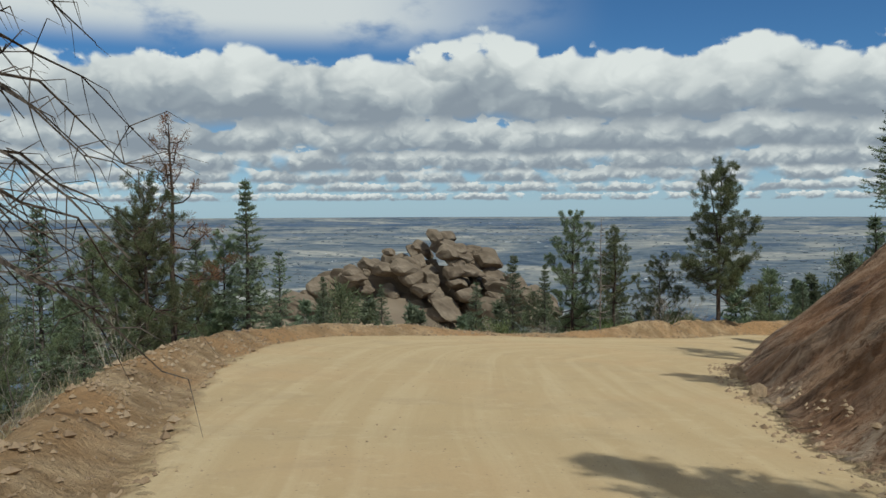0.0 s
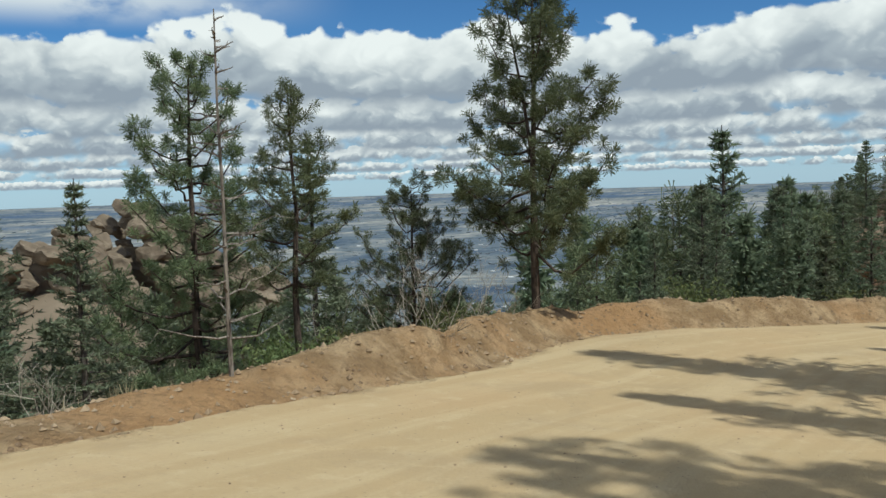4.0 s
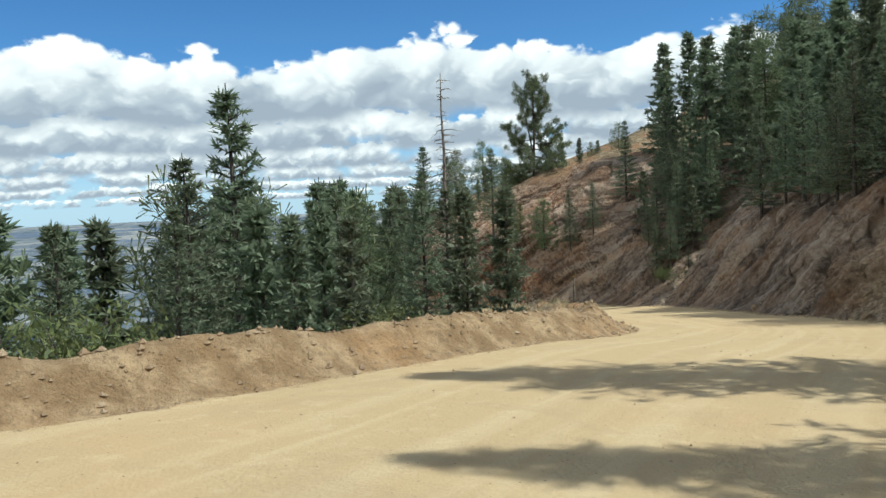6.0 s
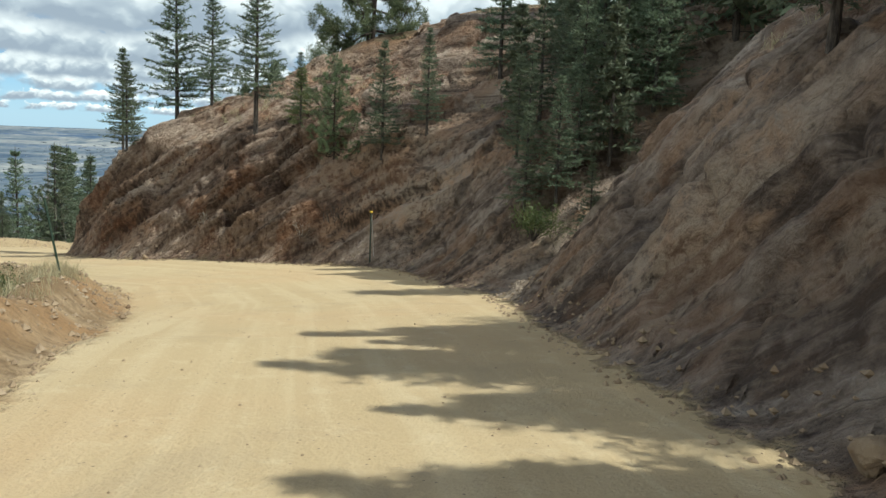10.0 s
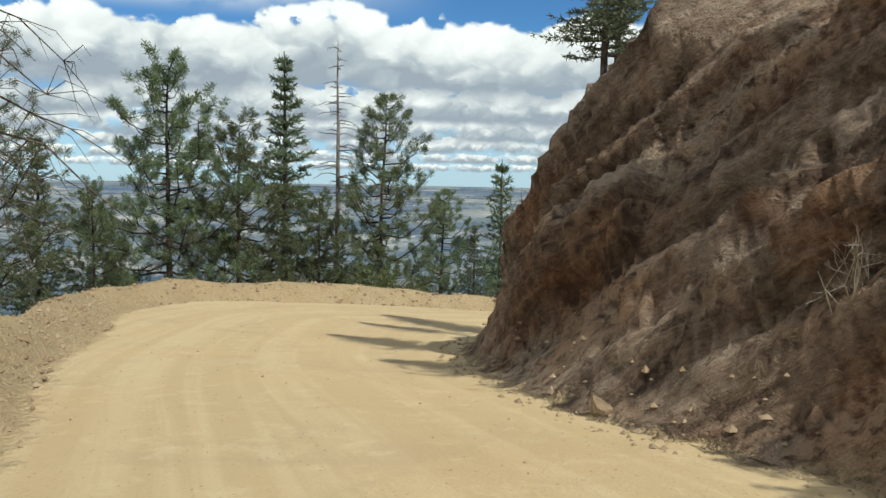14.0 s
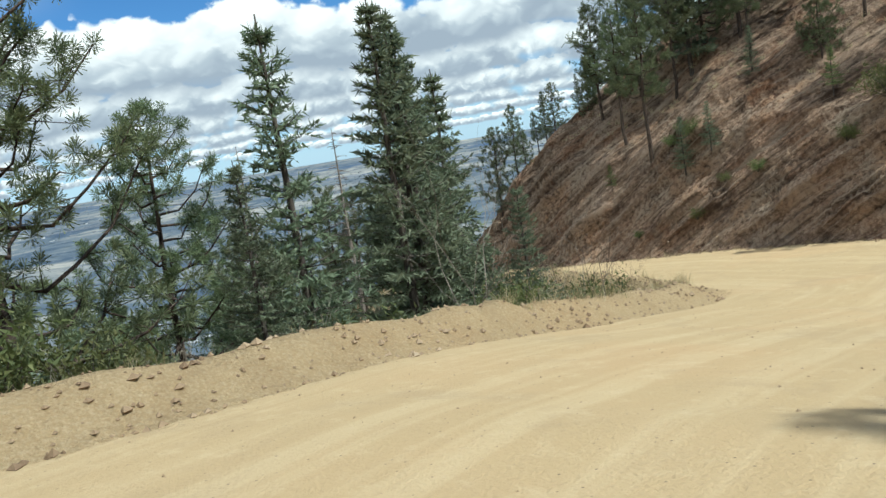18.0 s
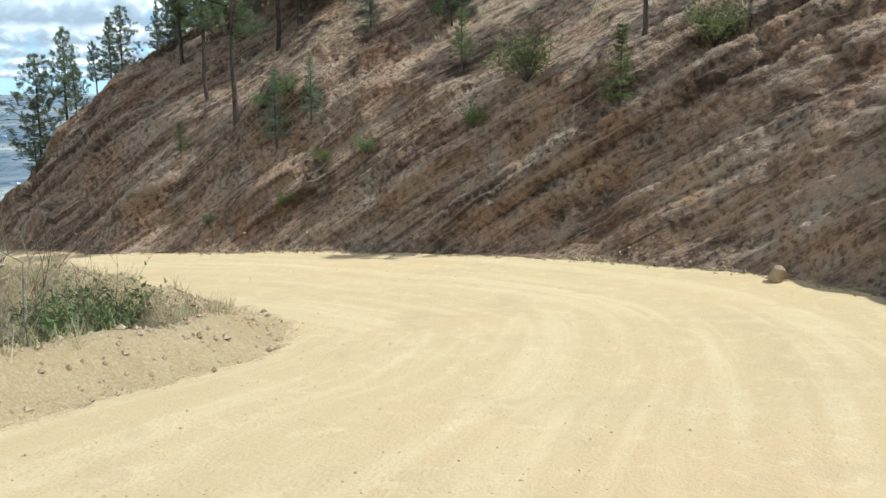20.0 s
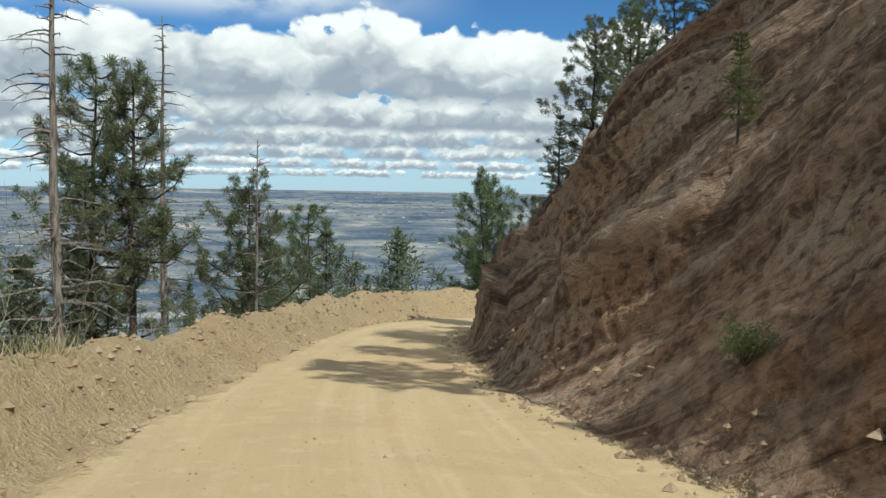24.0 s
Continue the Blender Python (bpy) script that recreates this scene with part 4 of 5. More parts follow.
MAKERS = {
    "pine_a": lambda: pine("pine_tree", 11, 9, 1.62, 0.18, 52, 1.0, label="tall open ponderosa pine with needle pompons on the downslope", split=True, blades=104, size=0.029),
    "pine_b": lambda: pine("pine_tree", 12, 8, 1.65, 0.12, 58, 1.0, label="ponderosa pine with dark rounded needle clumps", blades=92, size=0.024),
    "pine_c": lambda: pine("pine_tree", 13, 7, 1.75, 0.04, 66, 1.05, label="bushy young ponderosa pine with a full crown", blades=92, size=0.027),
    "pine_d": lambda: pine("pine_tree", 14, 10, 1.35, 0.34, 38, 0.9, label="slender pine with bare lower trunk and sparse crown", blades=70, size=0.025),
    "pine_e": lambda: pine("pine_tree", 16, 10, 2.7, 0.03, 84, 1.0, label="broad shaggy pine with grey-green needles beside the berm", blades=84, size=0.020),
    "fir_a": lambda: fir("fir_tree", 21, 8, 2.15, rows=34, label="dense dark green fir with drooping boughs"),
    "fir_b": lambda: fir("fir_tree", 22, 8, 1.85, 0.08, 30, 1.0, label="narrow grey-green fir with ragged boughs", ragged=0.45),
    "fir_c": lambda: fir("fir_tree", 23, 6, 1.6, 0.03, 28, 1.1, label="young conical blue-green spruce"),
    "fir_d": lambda: fir("fir_tree", 24, 10, 2.9, 0.20, 30, 1.0, label="tall fir with thin layered boughs and open trunk", ragged=0.5),
    "fir_y": lambda: fir("fir_tree", 27, 3, 0.95, 0.05, 18, 0.8, label="small yellow-green fir on the bank", ragged=0.4, needles=M_SHRUB, size=0.04),
    "fir_f": lambda: fir("fir_tree", 25, 9, 2.3, 0.06, 22, 0.6, label="dark fir in the hillside woods", size=0.052, g=4, boughs=(5, 7), knots=2),
    "fir_g": lambda: fir("fir_tree", 26, 9, 1.95, 0.10, 22, 0.6, label="slim dark fir in the hillside woods", ragged=0.5, size=0.052, g=4, boughs=(5, 7), knots=2),
    "pine_f": lambda: pine("pine_tree", 15, 9, 1.9, 0.12, 34, 0.75, label="pine in the hillside woods", blades=13, size=0.080, sides=3),
    "rusty": lambda: pine("dying_pine", 31, 6, 1.1, 0.30, 22, 0.8, label="dying pine with rusty brown needles and bare top", needles=M_RUST, blades=22),
    "snag_a": lambda: snag("dead_tree", 41, 11, 1.9, 95, 0.22, 0.22, label="grey dead standing tree with bare drooping branches"),
    "snag_b": lambda: snag("dead_tree", 42, 7, 1.3, 44, 0.10, -0.1, label="thin dead trunk with bare crooked branches", girth=0.006),
    "snag_c": lambda: snag("dead_tree", 43, 8, 3.9, 210, 0.34, 0.55, label="dead pine with long tangled bare branches", twigs=12, thick=0.024, mat=M_BROWN),
    "shrub_a": lambda: bare_shrub("bare_bush", 51, 1.7, 6, label="leafless pale grey bush beside the berm"),
    "shrub_b": lambda: bare_shrub("bare_bush", 52, 1.2, 8, label="low tangle of leafless pale twigs"),
    "shrub_c": lambda: bare_shrub("bare_tree", 53, 3.4, 4, label="small leafless grey tree", cat="tree", mat=M_DEAD),
    "shrub_d": lambda: bare_shrub("bare_bush", 55, 2.2, 7, label="tall leafless pale bush behind the berm"),
    "shrub_e": lambda: bare_shrub("bare_tree", 56, 3.0, 3, label="small leafless dark brown tree inside the bend", cat="tree", mat=M_BROWN),
    "brush": lambda: bare_shrub("dead_bush", 57, 0.6, 11, label="low dry brown leafless bush on the bank", mat=M_BROWN),
    "juniper": lambda: green_shrub("evergreen_bush", 54, 1.2, label="small yellow-green evergreen bush"),
}
MADE = {}
TREES = []


def plant(kind, x, y, tip=None, height=None, turn=None, rng=random.Random(5)):
    """Stands one tree of a kind on the ground, as high as its tip or height says."""
    z = ground_at(x, y)
    h = height if height is not None else max(1.0, tip - z)
    if kind not in MADE:
        MADE[kind] = MAKERS[kind]()
        ob, s0 = MADE[kind], None
    else:
        ob, s0 = MADE[kind], MADE[kind]["scale0"]
    s = h / ob["h"]
    turn = rng.uniform(0, 360) if turn is None else turn
    m = pose(x, y, z, 0, 0, turn)
    if s0 is None:
        ob.matrix_basis = m @ Matrix.Scale(s, 4)
        ob["scale0"] = s
    else:
        ob = copy_thing(ob, m @ Matrix.Scale(s / s0, 4))
    TREES.append((x, y))
    return ob


# trees that stand out along the way: kind, x, y, height of the tip
FIRST_BEND = [("fir_b", -5.9, 25.9, 2.5), ("pine_c", -7.3, 21.2, 2.1), ("rusty", -7.4, 23.4, 3.9), ("snag_c", -5.9, 8.7, 7.2), ("fir_a", -9.5, 17.5, 1.0), ("pine_c", -8.3, 14.3, 1.1), ("fir_a", -10.6, 13.0, 1.6), ("fir_b", -9.8, 20.6, 1.7), ("pine_c", -8.9, 24.6, 1.2),
              ("fir_a", -11.0, 10.5, 1.3), ("pine_c", -8.6, 11.4, 0.6), ("fir_a", -12.0, 16.0, 1.6), ("pine_c", -7.6, 18.6, 0.7), ("fir_c", -6.9, 16.2, 0.2), ("pine_c", -6.9, 27.4, 0.5), ("fir_a", -8.4, 29.0, 0.6), ("fir_c", -5.4, 28.3, 0.2), ("fir_a", -4.2, 30.4, -0.9), ("fir_c", -2.2, 31.8, -1.3), ("fir_a", 3.4, 38.5, -0.6), ("fir_c", 1.6, 36.2, -1.6), ("fir_b", 4.8, 38.2, -1.0),
              ("pine_b", 6.5, 41.0, 1.1), ("snag_b", 6.9, 35.9, 1.1), ("fir_b", 9.3, 44.6, 0.0), ("pine_d", 8.2, 39.5, 0.5), ("pine_c", 11.7, 45.0, -1.35),
              ("pine_a", 14.3, 43.0, 3.5), ("fir_d", 10.3, 19.0, 4.2), ("fir_a", 30.4, 58.3, 1.0), ("snag_a", 40.1, 58.2, 2.0), ("pine_a", 71.5, 79.7, 6.6), ("fir_a", 27.0, 55.0, -1.5), ("fir_b", 33.0, 57.5, -2.2), ("fir_a", 35.5, 60.0, -2.2), ("fir_a", 37.5, 63.5, -1.9), ("fir_a", 61.0, 60.0, -1.5), ("fir_b", 62.6, 58.4, 0.0), ("fir_a", 60.3, 61.6, -3.6), ("fir_c", 59.0, 60.3, -5.0), ("fir_f", 61.9, 59.3, -1.0), ("fir_f", 60.6, 58.8, -2.4), ("fir_a", 63.9, 62.3, 0.2), ("fir_f", 62.0, 62.9, -1.9), ("fir_a", 63.0, 61.6, -0.5), ("fir_b", 64.5, 60.0, 0.8)]
SECOND_BEND = [("snag_a", 56.3, 104.3, -3.2), ("pine_b", 57.9, 101.5, -5.9), ("fir_c", 63.3, 104.0, -7.9), ("fir_b", 54.2, 102.4, -4.0), ("pine_c", 50.2, 99.2, -5.1), ("pine_e", 45.6, 92.4, -4.4), ("snag_c", 50.1, 77.4, -4.6), ("fir_a", 46.6, 96.8, -7.6), ("pine_c", 48.6, 95.0, -9.2),
               ("pine_b", 60.9, 104.6, -9.5), ("fir_b", 66.7, 105.0, -7.7), ("fir_d", 58.9, 81.0, -3.4), ("fir_d", 60.4, 84.2, -2.6), ("fir_b", 66.0, 104.5, -7.6), ("fir_b", 68.0, 107.0, -7.8), ("fir_a", 69.6, 110.0, -8.2),
               ("fir_b", 72.0, 112.0, -8.6), ("fir_a", 73.2, 115.0, -9.2), ("fir_c", 69.6, 104.9, -12.2), ("fir_a", 61.8, 102.4, -10.6), ("pine_c", 55.3, 100.4, -9.6),
               ("pine_c", 52.3, 100.4, -7.0)]
THIRD_BEND = [("pine_a", 87.1, 146.0, -14.9), ("pine_c", 76.3, 147.5, -15.4), ("pine_b", 79.2, 160.0, -17.0), ("snag_a", 74.2, 139.0, -9.5), ("fir_y", 84.25, 117.3, -13.55), ("pine_b", 86.3, 126.2, -11.2), ("pine_d", 87.2, 126.0, -10.4), ("pine_b", 88.0, 125.2, -9.0), ("fir_c", 85.2, 127.6, -13.4), ("pine_c", 88.6, 123.0, -8.8), ("pine_d", 94.5, 122.5, -4.5),
              ("pine_b", 74.6, 128.2, -12.7), ("pine_d", 75.7, 127.4, -12.9), ("snag_a", 74.6, 125.6, -9.6), ("snag_b", 77.3, 141.0, -13.6), ("pine_d", 87.3, 128.4, -9.8),
              ("fir_d", 88.4, 126.6, -9.2), ("pine_b", 86.6, 129.4, -11.0), ("fir_b", 89.4, 124.6, -8.6), ("fir_c", 80.0, 150.0, -17.2), ("fir_b", 84.0, 155.0, -17.5), ("pine_b", 90.5, 150.0, -16.0)]
for group in (FIRST_BEND, SECOND_BEND, THIRD_BEND):
    for kind, x, y, tip in group:
        plant(kind, x, y, tip=tip)

# the dense grove below the second straight, tops standing above the skyline
R4 = random.Random(12)
grove = np.array([(R4.uniform(20, 47), R4.uniform(47, 74)) for _ in range(400)])
gz, gup, gdn, gs = land(grove[:, 0], grove[:, 1])
n_g = 0
for (x, y), z, e in zip(grove, gz, gdn):
    if (2.6 if x < 36 else 5.5) < e < 15 and n_g < 34 and min((x - a) ** 2 + (y - b) ** 2 for a, b in TREES) > 1.9 ** 2:
        far = math.hypot(x - 10.3, y - 29.1)
        later = math.hypot(x - 22.6, y - 36.5)
        top = min(-2.1 + far * math.tan(radians(R4.uniform(0.0, 3.2))), -3.4 + later * math.tan(radians(R4.uniform(0.3, 2.4))))
        plant(R4.choice(("fir_a", "fir_b", "fir_b", "fir_f", "fir_g", "pine_f")), x, y, tip=top)
        n_g += 1

# tall trees on the bank whose shadows reach the road: where the shadow's tip falls, and how far below the tree's tip that is
REACH = 1 / math.tan(radians(SUN_ELEV))
SX, SY = math.sin(radians(SUN_HEAD)), math.cos(radians(SUN_HEAD))
CASTERS = [("fir_d", 1.3, 8.0, 12), ("pine_d", 4.9, 17.6, 11), ("pine_b", 9.9, 31.2, 17), ("fir_b", 8.5, 28.8, 14), ("fir_b", 17.7, 36.4, 15), ("fir_d", 14.0, 39.7, 17), ("fir_b", 12.4, 35.0, 15),
           ("fir_b", 20.4, 38.9, 15), ("fir_d", 23.9, 42.4, 17), ("fir_d", 55.7, 81.8, 12), ("fir_d", 57.0, 92.4, 14), ("fir_d", 58.2, 90.0, 13),
           ("pine_d", 79.6, 122.2, 12), ("pine_d", 80.6, 124.6, 12), ("fir_c", 82.0, 116.6, 6)]
for kind, x, y, drop in CASTERS:
    z = float(road_z(np.array([x]), np.array([y]))[0])
    plant(kind, x + SX * REACH * drop, y + SY * REACH * drop, tip=z + drop)

# the row of firs along the top of the rock nose
R2 = random.Random(21)
for k in range(0, len(EDGE_UP) - 3, 3):
    x, y = EDGE_UP[k]
    if 37.5 < y < 54.0 and 42.2 < x < 56:
        t = EDGE_UP[k + 1] - EDGE_UP[k]
        t = t / np.hypot(*t)
        for far in (R2.uniform(3.0, 4.2), R2.uniform(5.0, 7.0)):
            if R2.random() < 0.86:
                plant(R2.choice(("fir_a", "fir_b", "fir_a") if far < 4.5 else ("fir_f", "fir_g")), x + t[1] * far, y - t[0] * far, height=R2.uniform(2.8, 4.6) + 0.35 * far)

# woods: below the road, low enough to leave the view open; above it, tall and dense
R1 = random.Random(77)
cand = np.array([(R1.uniform(-50, 112), R1.uniform(0, 195)) for _ in range(9000)])
cz, cup, cdn, cs = land(cand[:, 0], cand[:, 1])
cr = road_z(cand[:, 0], cand[:, 1])
dw = np.sqrt(((cand[:, None] - WAY[None, :, :2]) ** 2).sum(2)).min(1)
count = {"low": 0, "high": 0, "third": 0}
for (x, y), z, u, dd, w, zr in zip(cand, cz, cup, cdn, dw, cr):
    close = min((x - a) ** 2 + (y - b) ** 2 for a, b in TREES)
    if dd > 3.0 and u < 0 and w < 42 and count["low"] < 135:
        if close < (1.2 + 0.045 * w) ** 2:
            continue
        h = zr + EYE_H - w * math.tan(radians(R1.uniform(1.4, 5.5))) - z
        if 1.0 < h < 15:
            plant(R1.choice(("fir_a", "fir_b", "fir_c", "pine_f") if w < 8 else ("fir_f", "fir_g", "pine_f", "pine_f", "fir_f")), x, y, height=h)
            count["low"] += 1
    elif u > 7.0 and w < 40 and 26 < y < 68 and 34 < x and count["high"] < 95:
        if close < 1.8 ** 2 or (y > 57 and u < 12) or (x < 47 and u < 13.5):
            continue
        plant(R1.choice(("fir_f", "fir_g", "fir_f", "pine_f")), x, y, height=R1.uniform(7.0, 11.0) if x > 47 and y < 50 else R1.uniform(7.0, 9.5))
        count["high"] += 1
    elif u > 4.5 and w < 36 and y >= 97 and x > 84 and count["third"] < 70:
        if close < 2.7 ** 2 or (y < 113 and (u < 10 or R1.random() < 0.5)):
            continue
        plant(R1.choice(("fir_f", "pine_f", "pine_f", "fir_g")), x, y, height=R1.uniform(4.5, 8.0) if y > 112 else R1.uniform(2.8, 4.8))
        count["third"] += 1

# bushes on the banks: kind, x, y, height
for kind, x, y, h in [("pine_c", 61.2, 70.3, 3.3), ("fir_a", 61.9, 68.7, 3.8), ("fir_b", 62.8, 67.4, 3.4), ("fir_c", 61.9, 71.6, 1.5), ("fir_y", 61.6, 72.8, 2.2), ("fir_c", 62.8, 74.4, 2.4),
                      ("fir_a", 62.1, 60.1, 4.4), ("fir_b", 61.0, 61.4, 3.8), ("fir_a", 61.9, 58.3, 4.4), ("fir_a", 59.3, 59.5, 3.0), ("fir_c", 59.9, 60.9, 2.6), ("fir_a", 65.0, 63.0, 6.5), ("fir_f", 66.5, 61.0, 8.0), ("fir_g", 67.5, 64.5, 7.5), ("fir_f", 64.5, 57.4, 7.5), ("fir_b", 66.0, 66.8, 5.5), ("fir_f", 69.0, 62.0, 8.5), ("fir_f", 68.6, 59.0, 8.5),
                      ("pine_d", 88.2, 116.4, 6.0), ("pine_d", 87.0, 120.4, 6.0), ("fir_f", 48.8, 36.0, 7.0), ("fir_f", 46.6, 36.2, 6.5), ("fir_g", 50.6, 37.4, 7.0), ("pine_b", 90.8, 116.7, 6.5), ("pine_d", 87.6, 102.2, 5.8), ("pine_d", 90.9, 108.5, 5.5), ("pine_b", 90.5, 105.0, 5.0),
                      ("pine_c", 89.2, 109.4, 2.8), ("fir_c", 85.3, 112.2, 1.9), ("fir_y", 86.2, 102.2, 2.0), ("juniper", 86.5, 105.1, 1.3), ("pine_d", 90.2, 113.6, 5.0), ("pine_c", 89.5, 101.3, 2.4),
                      ("pine_c", 89.1, 98.5, 2.6), ("juniper", 85.7, 106.4, 0.6), ("fir_y", 87.3, 107.8, 1.5), ("juniper", 87.6, 100.2, 1.1), ("fir_c", 88.2, 112.0, 2.2), ("pine_d", 88.6, 119.0, 6.0),
                      ("juniper", 83.75, 112.0, 0.5), ("juniper", 84.6, 111.1, 0.4), ("juniper", 84.9, 109.7, 0.5), ("juniper", 85.4, 113.3, 0.8), ("juniper", 85.1, 114.2, 0.5), ("juniper", 83.1, 114.8, 0.35),
                      ("brush", 83.3, 110.6, 0.5), ("brush", 83.5, 109.4, 0.45), ("brush", 83.5, 108.4, 0.5), ("brush", 83.7, 107.4, 0.4), ("brush", 83.9, 106.2, 0.5), ("brush", 84.3, 111.6, 0.7), ("brush", 84.6, 108.4, 0.8),
                      ("brush", 42.6, 43.6, 0.5), ("brush", 44.4, 46.2, 0.4), ("brush", 60.3, 69.2, 0.9), ("brush", 59.6, 70.6, 0.6), ("shrub_e", 69.6, 102.3, 2.7), ("shrub_e", 68.6, 103.6, 3.6), ("shrub_e", 71.2, 103.2, 2.0),
                      ("shrub_b", 44.2, 41.2, 1.3), ("shrub_b", 45.2, 42.0, 0.9), ("shrub_b", 58.6, 74.6, 0.9), ("shrub_b", 59.6, 70.2, 0.8), ("juniper", 58.5, 59.6, 0.9), ("fir_c", 60.0, 59.4, 2.4), ("fir_c", 57.9, 57.6, 2.0), ("shrub_c", 66.2, 101.8, 4.6),
                      ("shrub_c", 70.6, 104.0, 3.0), ("shrub_c", 76.0, 121.5, 4.2), ("shrub_c", 9.0, 41.2, 3.6), ("shrub_d", 10.9, 39.6, 2.4), ("shrub_d", 10.0, 38.8, 2.2), ("shrub_d", 12.1, 40.8, 1.7), ("shrub_d", 13.2, 41.6, 1.3), ("shrub_d", -5.6, 10.6, 1.9), ("shrub_d", -6.0, 15.4, 1.6), ("shrub_d", 68.4, 103.2, 2.0), ("shrub_d", 75.4, 119.6, 2.6), ("shrub_c", -6.2, 12.2, 2.6)]:
    plant(kind, x, y, height=h)
R3 = random.Random(8)
for k in range(30, len(EDGE_DN) - 20):
    x, y = EDGE_DN[k]
    t = EDGE_DN[k + 1] - EDGE_DN[k]
    t = t / np.hypot(*t)
    thick = 0.62 if (y > 94 and x < 76) else (0.30 if 28 < y < 46 else 0.16)
    if R3.random() < thick:
        far = R3.uniform(1.9, 3.4)
        plant(R3.choice(("shrub_a", "shrub_b", "shrub_b", "juniper")), x - t[1] * far, y + t[0] * far, height=R3.uniform(0.6, 1.5))

# ---------------------------------------------------------------- rocks
def boulder_mesh(name, seed, mat, detail=3, jagged=False):
    """A broken block about one metre across."""
    rng = random.Random(seed)
    bm = bmesh.new()
    bmesh.ops.create_icosphere(bm, subdivisions=detail, radius=0.5)
    planes = [(Vector((rng.gauss(0, 1), rng.gauss(0, 1), rng.gauss(0, 0.8))).normalized(), rng.uniform(0.25, 0.42) if jagged else rng.uniform(0.26, 0.42)) for _ in range(12 if jagged else 9)]
    off = Vector((seed * 3.1, seed * 1.7, 0))
    for v in bm.verts:
        for n_, k in planes:
            over = v.co.dot(n_) - k
            if over > 0:
                v.co -= n_ * over * (1.0 if jagged else 0.9)
        v.co += v.co.normalized() * (0.06 * noise.noise(v.co * 3 + off) + 0.03 * noise.noise(v.co * 8 + off))
    me = bpy.data.meshes.new(name)
    bm.to_mesh(me)
    bm.free()
    me.materials.append(mat)
    return me


def outcrop(x, y, top, wide, high):
    """A heap of jointed granite blocks on the ridge ahead."""
    root = tagged(new("rock_outcrop"), "jagged brown granite outcrop with cracked blocks on a ridge", "rock")
    root.location = (x, y, top - high)
    rng = random.Random(9)
    kinds = [boulder_mesh("block", 60 + i, M_GRANITE, 3, True) for i in range(8)]
    for i in range(230):
        f = rng.uniform(-1, 1)
        crest = max(0.10, 1 - abs(f - 0.25) ** 1.5 * (1.3 if f > 0.25 else 0.78))
        hz = high * crest * rng.uniform(0.10, 0.95)
        ob = new("block", rng.choice(kinds))
        ob.parent = root
        sz = rng.uniform(1.8, 4.6) * (1.2 - 0.45 * hz / high)
        ob.matrix_basis = pose(f * wide / 2, rng.uniform(-4.5, 4) + 3 * hz / high, hz - sz * 0.25, rng.uniform(-14, 14), rng.uniform(5, 28), rng.uniform(-35, 35)) @ Matrix.Diagonal((sz * rng.uniform(1.0, 1.8), sz, sz * rng.uniform(0.55, 1.05), 1))
    core = new("core", boulder_mesh("core", 99, M_GRANITE, 4, True))
    core.parent = root
    core.matrix_basis = pose(1.5, 3, high * 0.22, 0, 0, 6) @ Matrix.Diagonal((wide * 0.7, 8, high * 0.95, 1))
    foot = new("foot", boulder_mesh("foot", 98, M_GRANITE, 4))
    foot.parent = root
    foot.matrix_basis = pose(0, 3, -16, 0, 0, 60) @ Matrix.Diagonal((wide * 1.3, 40, 44, 1))
    return root


outcrop(-5.2, 125, -1.6, 42, 13)

SMALL = [boulder_mesh("stone", 70 + i, M_STONE, 2) for i in range(5)]
# single stones by the banks: x, y, size
for i, (x, y, sz) in enumerate([(58.7, 72.4, 0.34), (58.5, 72.9, 0.22), (41.3, 41.4, 0.45), (42.4, 43.0, 0.35), (46.9, 48.6, 0.3),
                                (5.2, 13.6, 0.35), (6.1, 16.9, 0.4), (57.3, 76.6, 0.3), (82.4, 97.2, 0.5)]):
    ob = tagged(new("stone", SMALL[i % 5]), "pale brown broken stone at the foot of the bank", "stone", "stones along the bank")
    ob.matrix_basis = pose(x, y, ground_at(x, y) + sz * 0.12, 10 * i, 7 * i, 50 * i) @ Matrix.Diagonal((sz * 1.3, sz, sz * 0.7, 1))


def fallen_log(x0, y0, x1, y1, r):
    """A dead trunk lying on the slope, with stubs of branches."""
    root = tagged(new("fallen_log"), "fallen reddish-brown log lying on the wooded slope", "log")
    rng = np.random.default_rng(6)
    t = np.linspace(0, 1, 7)
    pts = np.stack([x0 + (x1 - x0) * t, y0 + (y1 - y0) * t, np.zeros(7)], 1)
    ends = ground_at(x0, y0), ground_at(x1, y1)
    pts[:, 2] = ends[0] + (ends[1] - ends[0]) * t + r * 0.35 + rng.normal(0, 0.02, 7)
    tr = Shape()
    tr.tube(np.vstack([pts[:1], pts, pts[-1:]]), [0.01, *(r * (1 - 0.4 * t)), 0.01], 9)
    part("trunk", tr.mesh("trunk", M_PINE_BARK, True), root)
    for i in range(5):
        b = Shape()
        q = pts[i + 1]
        dv = unit(rng.normal(size=3) + np.array([0, 0, 0.8])) * rng.uniform(0.25, 0.6)
        b.tube([q, q + dv * 0.6, q + dv], [0.03, 0.02, 0.008], 4)
        part("branch", b.mesh("branch", M_DEAD), root)


fallen_log(44.6, 39.6, 48.6, 37.6, 0.16)


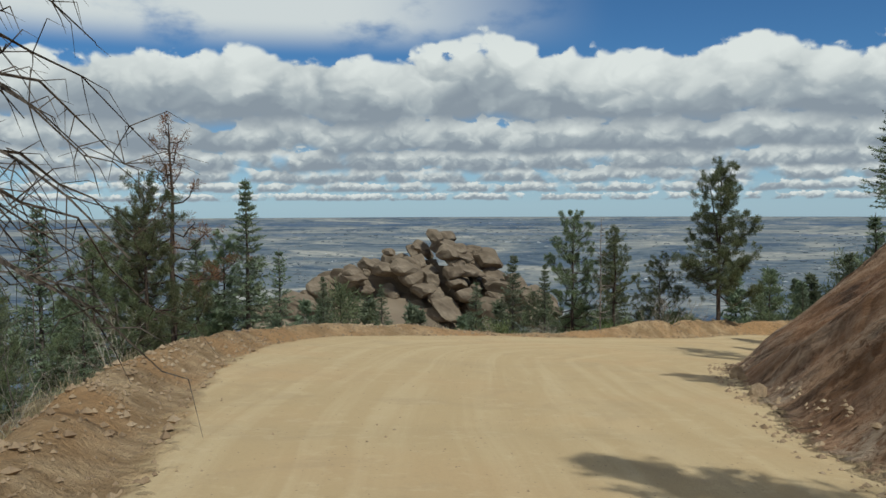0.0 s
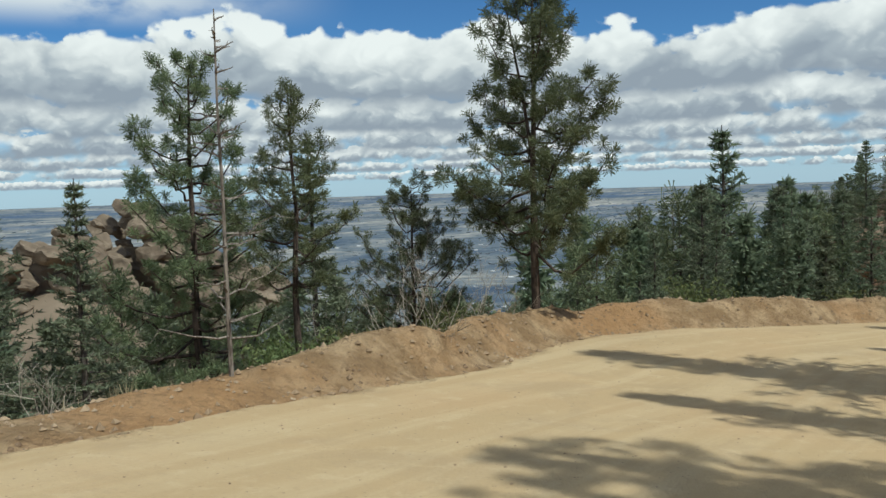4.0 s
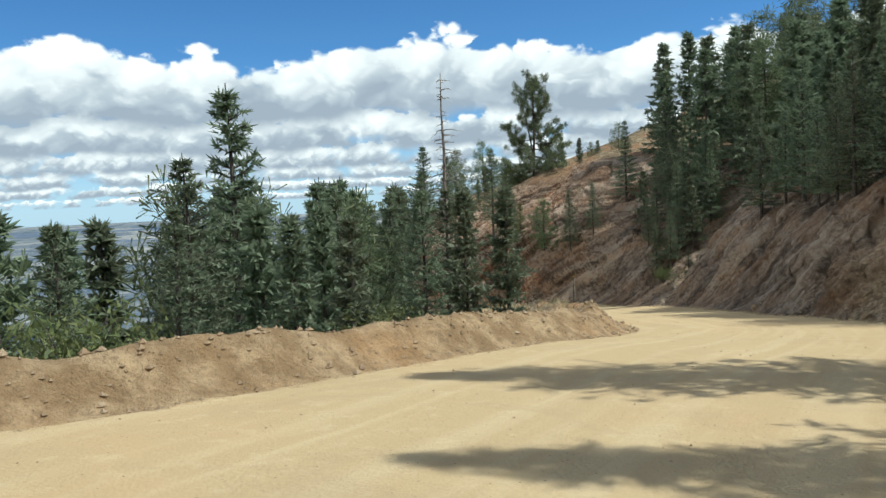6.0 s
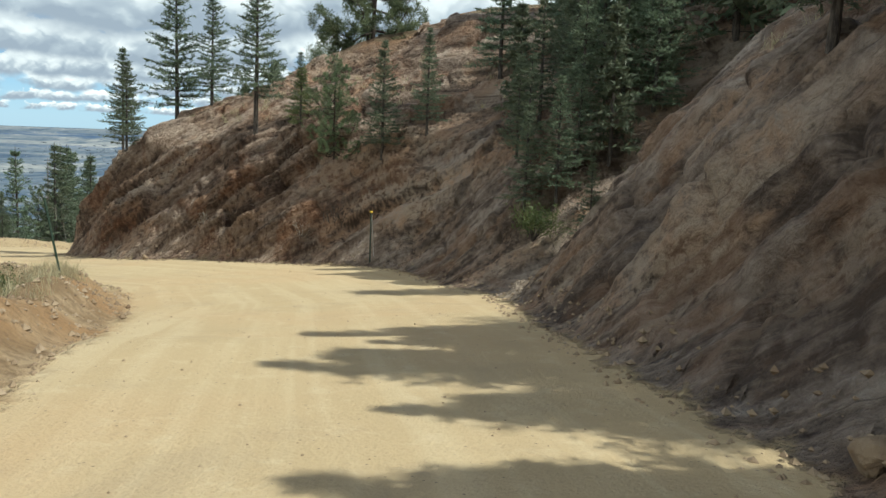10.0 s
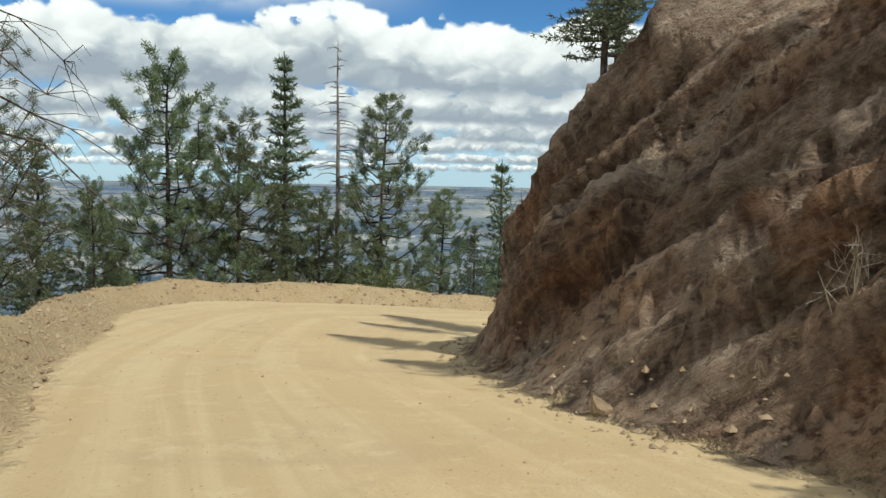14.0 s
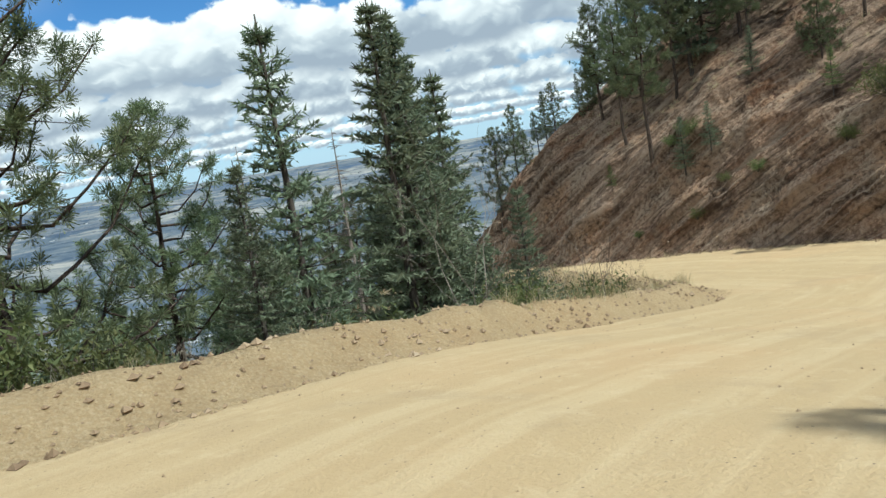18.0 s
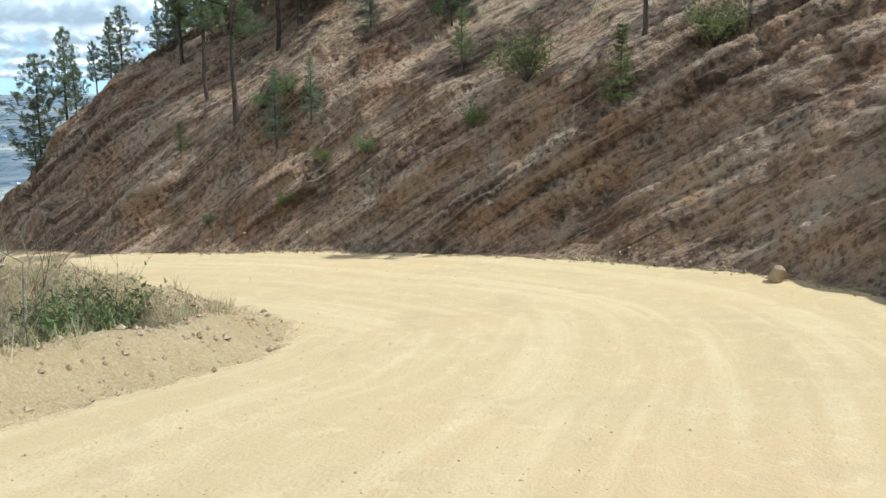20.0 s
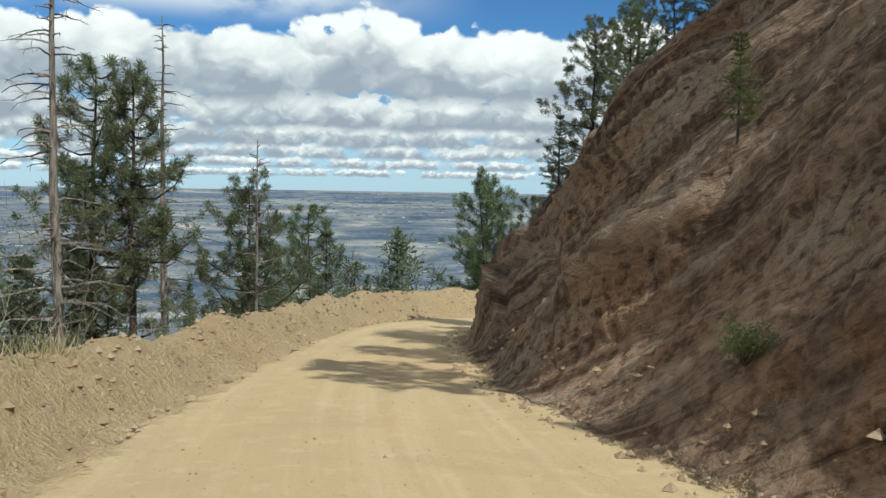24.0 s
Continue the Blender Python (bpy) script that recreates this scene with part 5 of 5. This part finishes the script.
def scatter_stones(name, chain, side, lo, hi, n, size, seed, lab):
    """Loose clods and stones strewn along an edge, as one layer."""
    rng = np.random.default_rng(seed)
    k = rng.integers(30, len(chain) - 12, n)
    t = unit(chain[np.minimum(k + 1, len(chain) - 1)] - chain[k])
    d_ = rng.uniform(lo, hi, n)
    p = chain[k] + np.stack([t[:, 1], -t[:, 0]], 1) * (side * d_)[:, None] + t * rng.uniform(-0.3, 0.3, (n, 1))
    z, u_, e_, _ = land(p[:, 0], p[:, 1])
    base = np.array([(1, 0, 0), (0, 1, 0), (-1, 0, 0), (0, -1, 0), (0.1, 0.1, 0.8), (0, 0, -0.6)])
    tri = np.array([(0, 1, 4), (1, 2, 4), (2, 3, 4), (3, 0, 4), (1, 0, 5), (2, 1, 5), (3, 2, 5), (0, 3, 5)])
    sz = size * np.minimum(rng.lognormal(0, 0.5, n), 2.4)
    v = base[None] * rng.uniform(0.6, 1.3, (n, 6, 3)) * sz[:, None, None]
    a = rng.uniform(0, math.tau, n)
    c_, s_ = np.cos(a)[:, None], np.sin(a)[:, None]
    v = np.stack([v[..., 0] * c_ - v[..., 1] * s_, v[..., 0] * s_ + v[..., 1] * c_, v[..., 2]], -1)
    v += np.stack([p[:, 0], p[:, 1], z + sz * 0.15], 1)[:, None]
    f = (tri[None] + 6 * np.arange(n)[:, None, None]).reshape(-1, 3)
    me = bpy.data.meshes.new(name)
    me.from_pydata(v.reshape(-1, 3).tolist(), [], f.tolist())
    me.materials.append(M_STONE)
    tagged(new(name, me), lab, "stones", kind="stuff")


scatter_stones("berm_clods", EDGE_DN, -1, -0.1, 2.0, 8500, 0.034, 3, "loose brown clods and stones strewn over the berm")
scatter_stones("toe_rubble", EDGE_UP, 1, -0.5, 0.5, 5200, 0.026, 4, "broken reddish rubble along the foot of the bank")
scatter_stones("road_gravel", EDGE_DN, 1, 0.0, 6.0, 3000, 0.009, 5, "fine loose gravel on the dirt road")


def tufts(name, chain, side, lo, hi, n, high, seed, lab, keep=None):
    """Dry bunch grass along an edge, as one layer."""
    rng = np.random.default_rng(seed)
    k = rng.integers(30, len(chain) - 12, n)
    t = unit(chain[k + 1] - chain[k])
    p = chain[k] + np.stack([t[:, 1], -t[:, 0]], 1) * (side * rng.uniform(lo, hi, n))[:, None]
    if keep is not None:
        p = p[keep(p[:, 0], p[:, 1])]
    z = land(p[:, 0], p[:, 1])[0]
    m = 16
    root_p = np.repeat(np.stack([p[:, 0], p[:, 1], z - 0.02], 1), m, 0) + rng.normal(0, 0.07, (len(p) * m, 3)) * (1, 1, 0)
    lean_v = rng.normal(0, 0.35, (len(p) * m, 3)) * (1, 1, 0) + (0, 0, 1)
    sh_ = Shape()
    sh_.blades(root_p, root_p + lean_v * high * rng.uniform(0.4, 1.1, (len(p) * m, 1)), 0.012, rng)
    tagged(new(name, sh_.mesh(name, M_STRAW)), lab, "grass", kind="stuff")


tufts("roadside_grass", EDGE_DN, -1, 1.5, 3.4, 1500, 0.34, 31, "dry straw-coloured bunch grass behind the berm")
tufts("bank_grass", EDGE_UP, 1, 4.0, 8.0, 900, 0.30, 32, "sparse dry grass on top of the bank")
tufts("inner_grass", EDGE_DN, -1, 0.9, 5.0, 4200, 0.36, 33, "dry grass and stalks inside the left bends",
      lambda x, y: ((x > 40) & (x < 52) & (y > 54) & (y < 72)) | ((x > 66) & (y > 98) & (y < 118)))


def t_post(x, y, lean_x, lean_y, cap, lab):
    """A steel fence post driven beside the road."""
    root = tagged(new("fence_post"), lab, "post")
    root.matrix_basis = pose(x, y, ground_at(x, y) - 0.15, lean_x, lean_y, 20)
    mat, N = material("painted_steel")
    finish(N, (0.035, 0.06, 0.04), 0.55, None, spec=0.4)
    bm = bmesh.new()
    for w_, d_ in ((0.05, 0.008), (0.008, 0.045)):
        r = bmesh.ops.create_cube(bm, size=1, matrix=pose(0, d_ * 0.3 if d_ > w_ else 0, 0.9) @ Matrix.Diagonal((w_, d_, 1.8, 1)))
    bmesh.ops.bevel(bm, geom=bm.edges[:], offset=0.002, segments=1, affect="EDGES")
    me = bpy.data.meshes.new("stake")
    bm.to_mesh(me)
    bm.free()
    me.materials.append(mat)
    part("stake", me, root)
    if cap:
        mc, N = material("yellow_plastic")
        finish(N, (0.75, 0.48, 0.03), 0.4, None, spec=0.5)
        bm = bmesh.new()
        bmesh.ops.create_uvsphere(bm, u_segments=12, v_segments=8, radius=0.05, matrix=pose(0, 0, 1.8) @ Matrix.Diagonal((1, 1, 0.8, 1)))
        me = bpy.data.meshes.new("cap")
        bm.to_mesh(me)
        bm.free()
        me.materials.append(mc)
        part("cap", me, root, "yellow plastic cap")
        cord = Shape()
        cord.tube([(0.03, 0, 1.72), (0.10, -0.03, 0.9), (0.17, -0.05, 0.1)], [0.008] * 3, 5)
        mw, N = material("white_cord")
        finish(N, (0.7, 0.68, 0.62), 0.8, None)
        part("cord", cord.mesh("cord", mw), root, "slack white cord")
    return root


t_post(60.0, 67.1, 1, -2, True, "dark green steel post with yellow cap beside the bank")
t_post(48.6, 63.9, -4, -9, False, "leaning dark steel post in dry grass")
